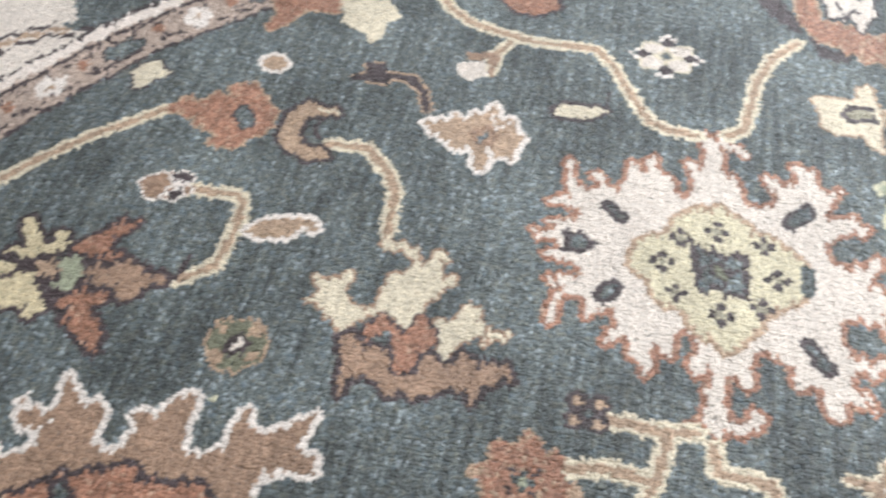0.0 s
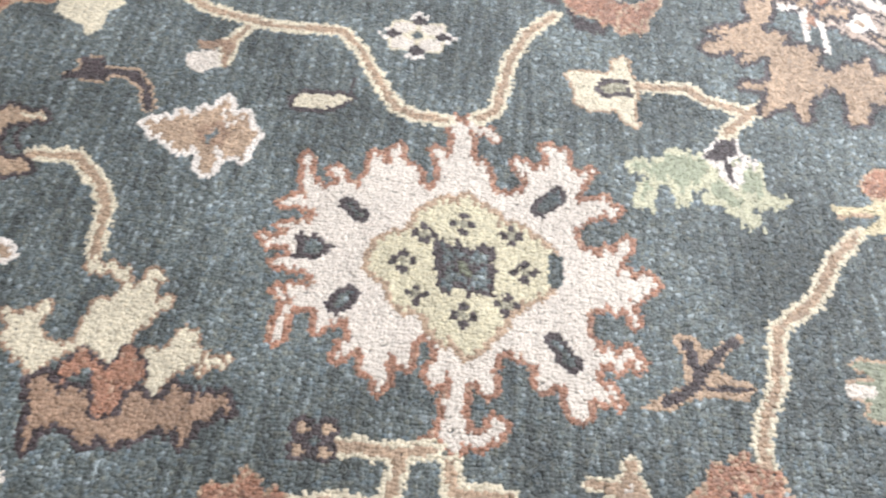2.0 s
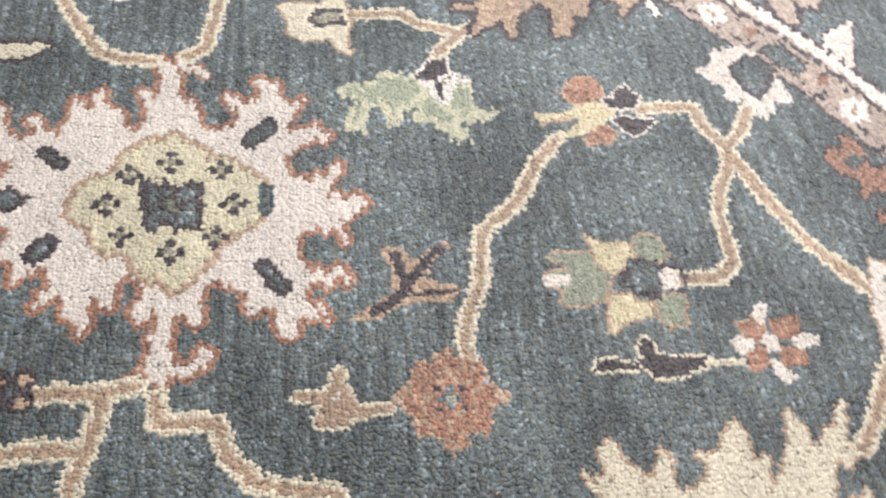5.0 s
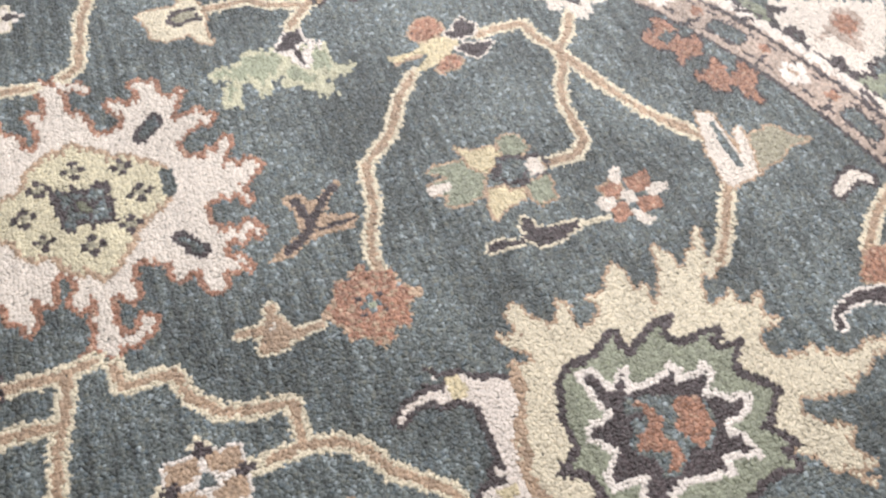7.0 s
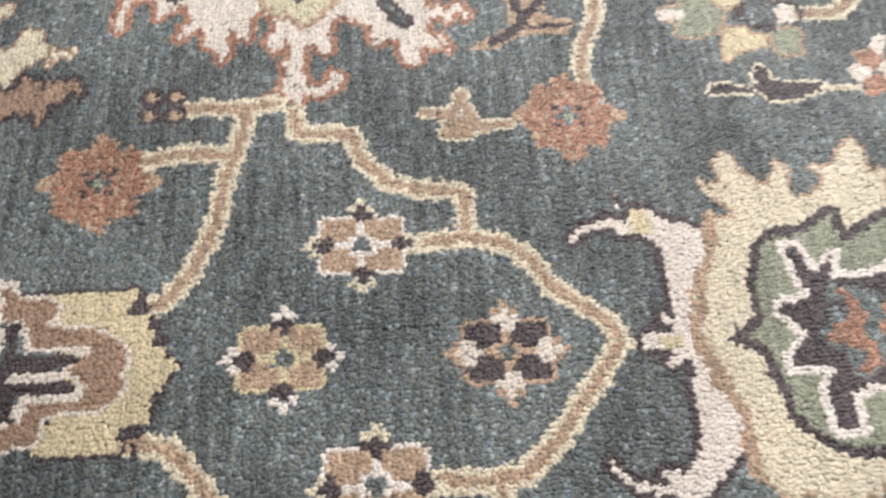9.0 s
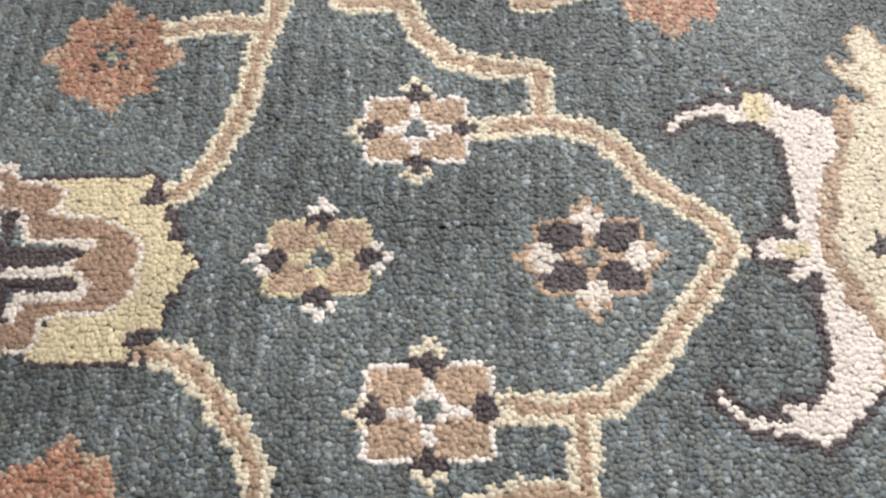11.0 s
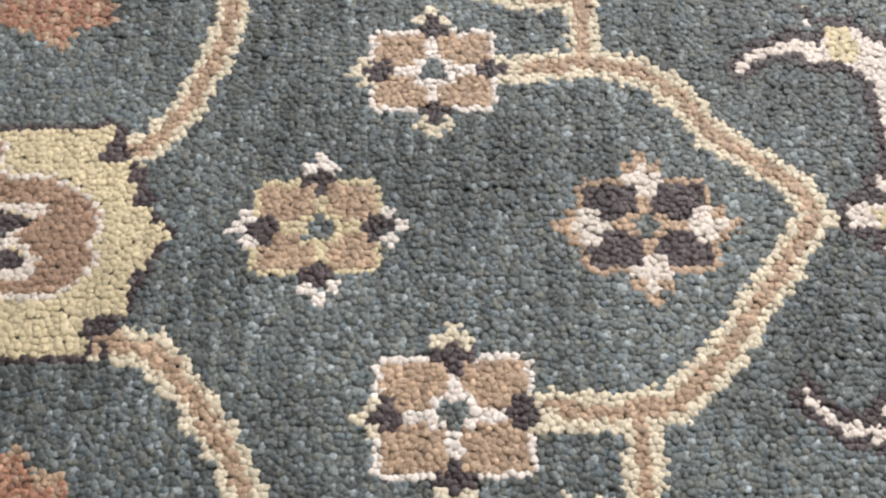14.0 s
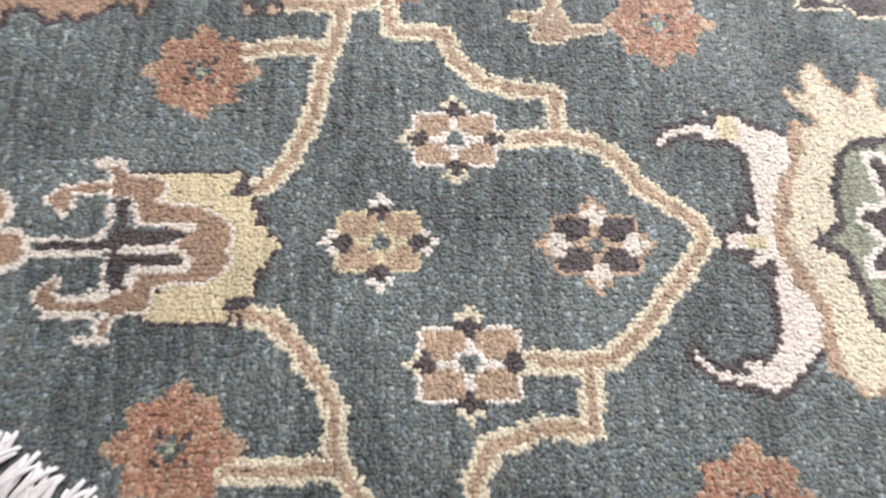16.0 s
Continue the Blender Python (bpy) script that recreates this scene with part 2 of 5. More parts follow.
whole = area(25.2, 9.6, 25.2, 10.5, 26.4, 11.6, 27.4, 11.8, 29.1, 12.3, 30.3, 11.7, 31.3, 13.1, 32.6, 13.1, 33.5, 12.2, 35.2, 11.5, 37.1, 10.6, 37.5, 8.8, 36.6, 7.2, 35.8, 5.6, 35.4, 3, 34.7, 2.5, 34.4, 1.2, 34.8, -0.1, 35.1, -1.6, 35.5, -4, 36.3, -5, 37.2, -5.5, 37.1, -7.4, 36.6, -9.2, 35.3, -10.4, 34.2, -11.3, 32.3, -12.9, 30.6, -12.4, 27.2, -11.5, 26, -10.4, 26, -9.3, 26.6, -10, 27.5, -10.9, 29, -11.4)
whole ^= area(25.2, 9.6, 29, -11.4, 30.6, -11.6, 29.7, -10.4, 30.4, -10.2, 31.4, -10.6, 32.8, -9.4, 33.4, -7.7, 33.5, -5.8, 33.7, -3.9, 33.8, -2, 33.7, -0.9, 32, -2.4, 31.7, -1.4, 33.1, -0.7, 32.4, -0.4, 30, -0.3, 30.2, 1.2, 32.7, 1, 32.8, 1.8, 32.1, 2.1, 32.1, 2.9, 33.2, 2.3, 33.3, 4.1, 33.3, 6.3, 33.2, 8.5, 32.7, 9.6, 31.4, 10.5, 29.5, 10.4, 29.1, 10.9, 30.2, 11.4, 27.4, 11.3, 26.3, 10.7)
knot("medallion_scroll", "pink", whole, ("dark", 2))
knot("medallion_scroll", "yellow", area(31, 13.2, 32.3, 13.1, 32.8, 11.3, 32.4, 10.5, 30.9, 10.7, 31, 12))
knot("medallion_scroll", "yellow", area(31.4, 0.8, 33.4, 1, 33.4, -0.3, 31.5, -0.3))
knot("medallion_scroll", "dark", stroke(0.25, 29.2, 14.7, 30.3, 13.7, 31.1, 13.7))

piece = area(37.7, 15.5, 40.5, 15.2, 39.6, 17.7, 40.8, 18.7, 42.5, 16.7, 43.3, 14.6, 44.5, 16, 45.7, 17.5, 46.3, 16.2, 46.2, 13.3, 47.7, 12.8, 49.5, 14.4, 49.7, 16.1, 48.8, 17.2, 50.8, 16.9, 52.5, 19, 53.8, 20.1, 54.2, 18.8, 53.5, 16.8, 53.8, 14, 55.2, 12.8, 56.8, 14.1, 57.5, 16.2, 59, 18.9, 59.1, 20.4, 60.7, 18.7, 60.7, 16.7, 61.5, 16.8, 63.5, 19, 65.4, 21.3, 65.2, 19.3, 64.1, 16.8, 65.9, 16.2, 64.7, 15.4)
piece ^= area(37.7, 15.5, 64.7, 15.4, 62.8, 15.2, 61.7, 14, 61.3, 11.5, 62.5, 11.1, 64, 12.5, 64.7, 12.3, 64.5, 10.8, 65.7, 10.4, 67.9, 11.6, 66.1, 8.8, 68.9, 7.5, 65.6, 7.5, 64.3, 5.8, 64.7, 3.9, 66.6, 3.6, 68.3, 3.4, 69.7, 4.3, 69.5, 3, 72.6, 1.7, 78.4, 2.5, 77.5, 1.3, 71.5, -0.8, 69.8, -1.6, 65, -0.9, 63.8, -2.1, 65, -3.8, 68.5, -5.4, 66.9, -6.1, 66.3, -7.4, 68.3, -9.3, 64.9, -8.7, 65.5, -9.8, 67.5, -11.4)
whole = piece
piece = area(37.9, 14.6, 39.6, 15.8, 41.1, 14.5, 41.1, 17, 40.7, 18.9, 41.8, 17.9, 42.5, 15.1, 43.9, 15, 45.2, 17.1, 46.5, 16.8, 46.2, 13.7, 48.5, 14.2, 49.8, 14.8, 49.7, 16.6, 51.3, 16.6, 53.4, 20, 54.5, 19, 54.3, 16.4, 56, 15.8, 47.7, -11.1, 46.7, -13.3, 39.5, -12.9, 37.5, -11, 36.8, -8.8, 37.6, -5.6, 35.5, -4, 34.8, -0.6, 34.7, 2.5, 36.3, 6.7, 37.8, 8.8, 37.7, 11.1, 38.2, 12.3, 40.5, 11.9, 41, 14.2)
whole = whole | piece
knot("cream_medallion", "cream", whole, ("tan", 1))
knot("cream_medallion", "tan", area(37.3, 12, 38.5, 11.9, 38, 9.4, 37.3, 7.2, 36.3, 5.6, 35.9, 2.9, 35, 1.4, 35.3, -0.6, 36.8, -2.7, 37.3, -4.6, 37.8, -5.6, 37.8, -7.4, 37.4, -10.1, 37.5, -11, 36.6, -11, 36.8, -8.7, 37, -6.5, 36.3, -4.8, 35.4, -4, 35.5, -2.6, 34.8, -1.6, 34.3, -0.1, 34.3, 1.5, 35.4, 3.5, 35.7, 5.6, 36.8, 7.2))
knot("cream_medallion", "tan", stroke(0.45, 37.9, 12, 38, 9.4, 36.9, 7.2, 36.1, 5.6, 35.7, 2.4, 34.7, 0.9, 35.1, -1.6, 36.5, -4.1, 37.2, -5.5, 37.5, -7.4, 37.4, -9.2, 37.5, -11))

rim = (41.7, 8.7, 43, 9.9, 44.5, 10.4, 46.2, 10.5, 47.9, 11.3, 49.1, 12.3, 50.1, 12.4, 49.9, 10.7, 50.3, 9.5, 51.8, 10.4, 53.8, 11.5, 55.5, 12, 56.5, 12, 54.9, 10.4, 55.5, 9, 58, 9, 60.9, 9.1, 60.6, 8.1, 59.4, 7.8, 59.9, 6.9, 62.4, 7, 60.4, 5, 60.3, 3.7, 61.7, 2.5, 63.2, 0.7, 61.6, -0.7, 60.5, -1.9, 59.6, -2.3, 60.6, -3.3, 61.8, -4.9, 60, -5.2, 60.7, -6.6, 60.6, -7.2, 58.1, -6.9, 56.1, -7.1, 55.3, -7.7, 47.7, -10, 46.4, -9.7, 45, -9.4, 44.2, -9.1, 43, -8.4, 41.9, -7.2, 41.4, -6.5, 41.3, -4.8, 40.7, -3.3, 40.6, -1.9, 40.2, -0.6, 38.8, -0, 37.9, 0.3, 39.1, 1, 40.2, 1.7, 40.6, 3.3, 40.6, 5.4)
knot("medallion_heart", "green", area(*rim))
knot("medallion_heart", "dark", stroke(0.45, *rim, *rim[:2]))
star = (43.9, 9.3, 46, 8.9, 46.1, 7.2, 46.7, 6.4, 48.1, 7.8, 49, 8.2, 48.3, 5.8, 50.7, 5.9, 53, 6.3, 53.7, 7, 54.2, 6.1, 53.6, 5, 56.5, 5.3, 57.1, 5.8, 57.6, 4.9, 55.6, 2.8, 56.8, 2.5, 57.7, 1.7, 59.8, 1.2, 58.9, -0.1, 56.9, -0.7, 55.8, -0.8, 55.7, -1.5, 56.8, -1.9, 57.2, -3.3, 57.4, -4.5, 55.5, -3.9, 53.8, -4, 54, -5.2, 52.8, -5.1, 51.5, -5.1, 49.9, -4.6, 48.6, -4.7, 46.9, -5.3, 46.9, -7.2, 46.9, -8, 44.4, -8.1, 44.2, -6.4, 44.2, -4.4, 45.5, -2.8, 42, -2.7, 42.1, -1.4, 44.1, 0.4, 42.1, 2.4, 42.4, 3.4, 45.3, 4.1, 44.5, 5.8)
knot("medallion_heart", "dark", area(*star))
knot("medallion_heart", "white", stroke(0.36, *star, *star[:2]))
knot("medallion_heart", "field", area(47.4, 5.1, 50, 4.6, 52.8, 3.6, 55.2, 2.1, 55.1, 0.2, 54.4, -1.4, 52.8, -2.4, 51.6, -1.7, 50, -2.9, 48.7, -3.9, 47.2, -3.4, 47.5, -1.7, 45.9, -0.6, 45.5, 0.5, 46.5, 1.7, 46.5, 2.9, 46.8, 4.1))
knot("medallion_heart", "dark", stroke(0.35, 46.5, 3.1, 47.3, 2.9, 48.4, 2.9))
knot("medallion_heart", "rust", area(47.9, 4.3, 49.1, 4.2, 49.8, 3, 50, 1.7, 49.2, 0.7, 49.4, 0, 50.3, -1.2, 50.1, -2.6, 48.8, -3.4, 47.6, -3.1, 48.8, -2.2, 49, -1.3, 47.6, -0.9, 46.4, -0.2, 46.5, 1.1, 47.8, 1.2, 48.7, 2.1, 48.7, 3.4))
knot("medallion_heart", "rust", area(51.5, 3.1, 53.3, 3.4, 54.8, 2.6, 54.6, 1, 54.6, -0.5, 53.7, -1.5, 52.3, -2.2, 51.6, -0.7, 50.8, 0.8, 51.7, 1.7))

petals = area(0.4, 45.3, -2.6, 65.2, -0.1, 65.4, -0.3, 63.9, -0, 62, 0.1, 60.1, 0.9, 59.8, 1.7, 59.9, 2.1, 58.7, 2.3, 57.1, 3.1, 55.6, 4.4, 55.2, 5.7, 55.5, 6.7, 56.5, 6.5, 58.2, 5.6, 58.9, 4.7, 59.9, 5.5, 60.4, 6.6, 59.7, 7.5, 58.8, 8.3, 59.1, 8.8, 60, 8.8, 61.5, 7.9, 62.3, 8.6, 63, 9.6, 62.2, 10.7, 62, 10.9, 59.9, 11.6, 58.9, 12.6, 59.5, 13.9, 60.2, 12.8, 58.5, 12.1, 56.8, 11.7, 55.2)
petals ^= area(0.4, 45.3, 11.7, 55.2, 14.1, 55.9, 15.6, 55.6, 16.8, 54.2, 15.6, 54.1, 14, 53.9, 12.5, 52.7, 11.5, 51.3, 11.8, 49.8, 12.7, 49, 14.5, 48.7, 16, 49.4, 17.4, 50.5, 17.5, 49.1, 16.5, 47.9, 15.6, 46.6, 17.1, 46.4, 18.8, 47, 20.3, 45.5, 19.3, 44.5, 17.8, 43.9, 17.1, 43.2, 17.9, 42.2, 17.5, 41, 17, 41, 16.8, 42.1, 16, 42.6, 13.7, 42.7, 12.8, 41.6, 12.8, 39.3, 13.6, 38.2)
petals ^= area(0.4, 45.3, 13.6, 38.2, 14.1, 37.5, 16.4, 37.6, 18.1, 37.5, 17.7, 36.5, 16.3, 36.2, 14.1, 36.3, 13.5, 35.4, 13.5, 34.5, 14.8, 33.5, 16, 32.7, 14.5, 32.5, 12.9, 32.6, 12.6, 30.6, 12.1, 30.1, 11.2, 30.1, 10.9, 31.5, 10.8, 33, 10, 33.5, 8.6, 32.7, 7.8, 33.1, 8.3, 33.7, 8.1, 34.7, 6.9, 35.8, 5.8, 36.3, 5, 36.5, 3.9, 35.7, 3.7, 34.5, 3.9, 32.1, 3.3, 32, 2.5, 33.4, 1.8, 33.3, 1.2, 32.4)
petals ^= area(0.4, 45.3, 1.2, 32.4, 1.4, 31.2, 1.4, 29.2, 1.9, 28.1, 2.9, 28.3, 4.2, 29.2, 5.2, 29.3, 5.2, 28.6, 4.5, 27.6, 3, 27.1, 1.5, 27.3, 0.7, 26.4, -0.6, 26.2, -1.7, 26.9, -0.8, 27.6, -0.3, 28.7, -0.6, 30.1, 0.1, 31.1, 0, 32.2, -0.3, 33.4, -1.1, 32.7, -1.9, 32, -2.3, 32.8, -1.9, 34.1, -1.4, 35.4, -1.9, 36.5, -2.9, 37.4, -3.7, 37.3, -4.1, 36, -4.1, 33.6, -4.9, 33.5, -5.4, 34.9, -6, 35.2, -6.4, 34.1, -6, 31.9, -6.7, 31.5, -7.6, 32.5, -8.4, 33.6)
petals ^= area(0.4, 45.3, -8.4, 33.6, -8.4, 35.1, -9.3, 35.3, -10.3, 34.2, -11, 33.2, -11.1, 34.1, -10.2, 35.5, -9.9, 36.5, -10.4, 37.7, -11.4, 38.1, -12.2, 37.7, -13.1, 36.4, -13.3, 35.9, -13.3, 37, -13.8, 38.9, -14.7, 39.4, -15.8, 39, -16.5, 38.1, -16.6, 37.2, -16.3, 35.2, -17, 35.1, -17.4, 37.4, -16.9, 38.7, -15.7, 40, -17.2, 40.2, -18.8, 40.3, -17.3, 40.9, -14.5, 41.4, -14.3, 42.2, -14.9, 43.3, -17.8, 43.6, -19.3, 44, -17.6, 44.5, -17.3, 45.1, -17.9, 46)
petals ^= area(0.4, 45.3, -17.9, 46, -21.1, 46.2, -18.2, 47.4, -17.9, 48.1, -19.3, 48.5, -15.7, 49.2, -15.5, 50, -16, 51, -17.9, 51.1, -19.7, 51.4, -18.6, 52.2, -16.8, 52.8, -17.1, 53.6, -17.7, 54.4, -17.8, 56.4, -18.2, 57.6, -17.5, 58.3, -17.2, 57.7, -17.1, 56.1, -16.6, 54.5, -15.7, 53.8, -14, 54.1, -13.8, 54.9, -14.6, 56, -15, 56.6, -14.3, 56.9, -13.6, 55.7, -13.1, 54.6, -12.1, 54.3, -11.3, 54.8, -10.6, 56.5, -10.9, 58.6, -9.8, 58.7, -9, 57.6, -8.5, 58.1, -8.7, 60.1, -7.8, 61, -7.4, 58.6, -5.9, 58, -5.3, 56.8, -5, 55.3, -4.3, 54.8, -3.6, 55.2)
petals ^= area(0.4, 45.3, -3.6, 55.2, -2.9, 57.2, -3.4, 59, -4.4, 60.9, -3.5, 60.9, -2.3, 59.3, -1.7, 59.6, -2, 62.4, -2.6, 65.2)
knot("ivory_flower", "ivory", petals, ("rust", 2))
knot("ivory_flower", "ivory", stroke(0.5, 0.1, 64.7, 1.7, 64.5, 2.8, 63.6), ("rust", 1))

knot("flower_heart", "pale", area(-0.5, 53.9, 0.4, 54.8, 2, 53.3, 3.4, 52.9, 3.7, 51.4, 5.5, 51.2, 6.7, 50.3, 7.9, 49, 9.1, 48.8, 9.7, 47, 9.8, 44.9, 8.8, 43.5, 7.7, 42.3, 5.7, 41.4, 4.9, 40.3, 4.6, 39, 3.5, 38.2, 2.5, 36.8, 1.4, 35.9, 0.6, 36.5, -0.8, 36.7, -2.7, 38, -3.1, 39.8, -4.8, 40, -6.3, 40.8, -6.5, 42.2, -7.8, 43.4, -9, 44.2, -9.2, 46, -8.6, 47.9, -7.2, 48.8, -5.7, 49.4, -5, 51.4, -3.8, 52.7, -2, 53.3), ("tan", 2))
knot("flower_heart", "field", area(9.1, 48, 10.3, 47.8, 10.6, 46.4, 10.3, 44.3, 9.4, 43.5, 9, 44.8))
knot("flower_heart", "olive", area(-0.1, 46.5, 1.1, 46.5, 1.5, 45.4, 0.7, 44.3, -0.4, 44.9))
cross("heart_dot", "dark", -0.1, 50.9, 0.55, 0.42)
cross("heart_dot", "dark", -5.9, 45.6, 0.55, 0.42)
cross("heart_dot", "dark", 0.6, 39.9, 0.55, 0.42)
cross("heart_dot", "dark", 6.5, 45.5, 0.55, 0.42)
cross("heart_dot", "dark", -4, 49.2, 0.45, 0.4)
cross("heart_dot", "dark", 5, 49.9, 0.45, 0.4)
cross("heart_dot", "dark", -4.2, 41.8, 0.45, 0.4)
cross("heart_dot", "dark", 4.8, 41.5, 0.45, 0.4)

knot("flower_eye", "dark", area(-13.2, 52.8, -11.9, 52.8, -11.3, 51.5, -10.3, 51, -10.5, 50.3, -11.5, 50.3, -12.1, 51.4, -12.9, 51.6), ("dark", 1), True)
knot("flower_eye", "field", area(-13.2, 52.8, -11.9, 52.8, -11.3, 51.5, -10.3, 51, -10.5, 50.3, -11.5, 50.3, -12.1, 51.4, -12.9, 51.6), ("dark", -1))
knot("flower_eye", "dark", area(-17, 47.7, -16, 47.3, -14.9, 47.8, -14.6, 46.9, -13.4, 46.5, -14.3, 45.7, -14.5, 45, -15.7, 45.3, -16.7, 44.9, -16.3, 45.8, -16.6, 46.8), ("dark", 1), True)
knot("flower_eye", "field", area(-17, 47.7, -16, 47.3, -14.9, 47.8, -14.6, 46.9, -13.4, 46.5, -14.3, 45.7, -14.5, 45, -15.7, 45.3, -16.7, 44.9, -16.3, 45.8, -16.6, 46.8), ("dark", -1))
knot("flower_eye", "dark", area(7.4, 54.3, 8.5, 55.9, 10, 56.9, 10.6, 56, 10.3, 54.7, 9.1, 53.8, 8.2, 52.9, 7.4, 53.1), ("dark", 1), True)
knot("flower_eye", "field", area(7.4, 54.3, 8.5, 55.9, 10, 56.9, 10.6, 56, 10.3, 54.7, 9.1, 53.8, 8.2, 52.9, 7.4, 53.1), ("dark", -1))
knot("flower_eye", "dark", area(-12.6, 39.4, -12.1, 41.1, -10.9, 41.9, -10.1, 41.6, -10.2, 40.5, -11, 39.2, -11.8, 39.1), ("dark", 1), True)
knot("flower_eye", "field", area(-12.6, 39.4, -12.1, 41.1, -10.9, 41.9, -10.1, 41.6, -10.2, 40.5, -11, 39.2, -11.8, 39.1), ("dark", -1))
knot("flower_eye", "dark", area(8.7, 38.6, 10.1, 38.5, 10.8, 37.2, 12, 36.4, 12.1, 34.9, 11.1, 35.1, 10.2, 35.9, 9.8, 37.1, 8.9, 37.7), ("dark", 1), True)
knot("flower_eye", "field", area(8.7, 38.6, 10.1, 38.5, 10.8, 37.2, 12, 36.4, 12.1, 34.9, 11.1, 35.1, 10.2, 35.9, 9.8, 37.1, 8.9, 37.7), ("dark", -1))

vine(-40.6, 86.7, -37.7, 82.8, -34.4, 80.5, -29.4, 79.1, -25.3, 78.2, -16.9, 78.4, -14.4, 75.9, -11.7, 71, -8.9, 66.5, -6.4, 65.4, -2.9, 65.3)
vine(-28.3, 77.5, -29.8, 74.9, -29.9, 71.6)
vine(9.4, 85, 6.1, 81.3, 4.1, 76.3, 3.2, 70.8, 2.7, 67.5, 0.7, 66)
vine(28.8, 26.9, 28.6, 29.1, 29.3, 32.1, 30.8, 35.2, 31.8, 41.7, 36.2, 45.5, 39.2, 50.9, 42.2, 54.3)
vine(53.3, 58.9, 56.5, 59.4, 60, 59.3, 60.7, 56.1, 62.5, 53.4)
vine(62.4, 53, 65.2, 55.7, 67.1, 59.2)
vine(62.4, 53, 62.2, 50.6, 60.1, 47.4, 58.9, 43.7, 58.8, 37.5, 56.8, 35.7, 52.2, 35.5)
vine(62.7, 52.6, 64, 49.6, 65.8, 44.9, 68.6, 39.4, 72.5, 35.6)
vine(62.9, 51.6, 64.7, 46.7, 68.1, 40.4, 71.4, 35.9, 73.4, 33.8)
vine(73, 26.3, 70.4, 22.7, 68.1, 19.1, 65.8, 16.6)
vine(-1.1, 26.1, -3.8, 25.6, -4.6, 20.8, -5.5, 18.1, -6.2, 12.9, -7.9, 8.6, -10, 5.8, -11.2, 5.4)
vine(-10.1, 25.5, -7.5, 25.6, -4.3, 25.3)
vine(-12.5, 19.9, -9.2, 20.6, -5.1, 20.2)
vine(0.5, 24.8, 0.8, 22.5, 5.8, 22.3, 6.8, 19.2, 9.3, 16.7, 11.9, 16, 16, 15.5, 15.9, 11.7)
vine(11.8, 10.5, 15.9, 10.9, 19.1, 10.2, 21.4, 8.4, 23.1, 5.6, 27.5, 2.3, 28.2, 0.5, 24.7, -4, 21.9, -7.5, 19, -10, 16.3, -10.3, 12.3, -10.3)
vine(-11.5, -6.2, -8.7, -6.5, -6.3, -9.1, -4.4, -11.9, -3.4, -13.7, -3.3, -17.2, -1.7, -20.1, -0.2, -22.2)
vine(-11.6, -18.6, -8.4, -18.6, -3.3, -18.5)
vine(12.1, -10.2, 17.1, -10.4, 16.9, -15.7, 12.9, -15.6, 8.9, -16.9, 7.5, -19.4, 7.4, -21.5)
vine(-85.6, 39.3, -81.8, 44.6, -76.9, 50, -69.6, 56)
vine(-47.3, 54.7, -42.3, 55, -38.5, 51.4, -37.2, 49, -36.7, 43.2)
vine(-61, 44.5, -55.4, 44.8, -54.3, 43.7, -53.8, 39.6, -54.3, 34.7, -57.6, 32.1)

blossom("tan_blossom", 6.7, 10.5, "white", "tan", "dark", "cream", 1.1)
blossom("tan_blossom", 7.4, -10.3, "white", "tan", "dark", "cream", 1.18, 1.05)

blossom("cream_blossom", 0, 0.4, "yellow", "tan", "dark", "white", 1.05)

blossom("plum_blossom", 18.6, 0.1, "tan", "dark", "ivory", "tan", 1.1, 1.35)

clover("clover", -11.8, 25.9)

blossom("white_blossom", -7.6, 78.9, "cream", "ivory", "dark", "white")

rosette("rosette", 26.7, 23.6)
rosette("rosette", -16.8, 17.7)
rosette("rosette", -15.6, -16.8)
rosette("rosette", 28.7, -21.8)

knot("bud", "tan", area(12.3, 24.6, 15.1, 24.4, 15.7, 25.5, 15.8, 26.8, 16.9, 26.9, 16.8, 25.3, 17.4, 24.5, 17.9, 23.7, 18.3, 23, 21.2, 23.2, 21.4, 22.3, 17.6, 22.2, 17.2, 21.5, 14.6, 21.4, 14.1, 22, 14.8, 22.9, 15.4, 23.5, 13.8, 23.7, 12.5, 23.9), ("cream", 1))
knot("bud", "ivory", area(15.6, 24.3, 16.6, 24.5, 16.6, 23.8, 15.8, 23.7))

knot("dark_bird", "dark", area(40.8, 25.6, 41.5, 26.7, 43.4, 26.6, 45, 26.1, 46.3, 27, 45.8, 27.6, 46.3, 28.8, 47.4, 28.7, 47.4, 27.1, 49.6, 26.7, 51.9, 26.6, 54.2, 26.5, 52.3, 25.7, 50.5, 25.2, 49.2, 24.6, 47, 24.5, 45.8, 25.9, 43.8, 25.5), ("cream", 1))
knot("dark_bird", "cream", stroke(0.22, 52.6, 26, 56.4, 26))

knot("sage_flower", "green", area(38.3, 38.7, 40.7, 39, 43.4, 38.8, 44.8, 36, 43.5, 33.4, 40.9, 32.8, 38.6, 33.2, 39.9, 34.5, 37.7, 35.3, 37.8, 36.5, 40.5, 37), ("tan", 1))
knot("sage_flower", "green", area(48.3, 40.8, 50.5, 41.3, 51.8, 38.4, 49.2, 37.6, 47.9, 38.8), ("tan", 1))
knot("sage_flower", "green", area(49.1, 33.4, 52.2, 33.9, 51.5, 30.5, 49.4, 30.1, 48.8, 31.8), ("tan", 1))
knot("sage_flower", "yellow", area(42.8, 41.1, 44.8, 39.9, 47.2, 40, 47.9, 38.5, 46.1, 37, 44.8, 36.3, 43.6, 37.9, 43.5, 39.5), ("tan", 1))
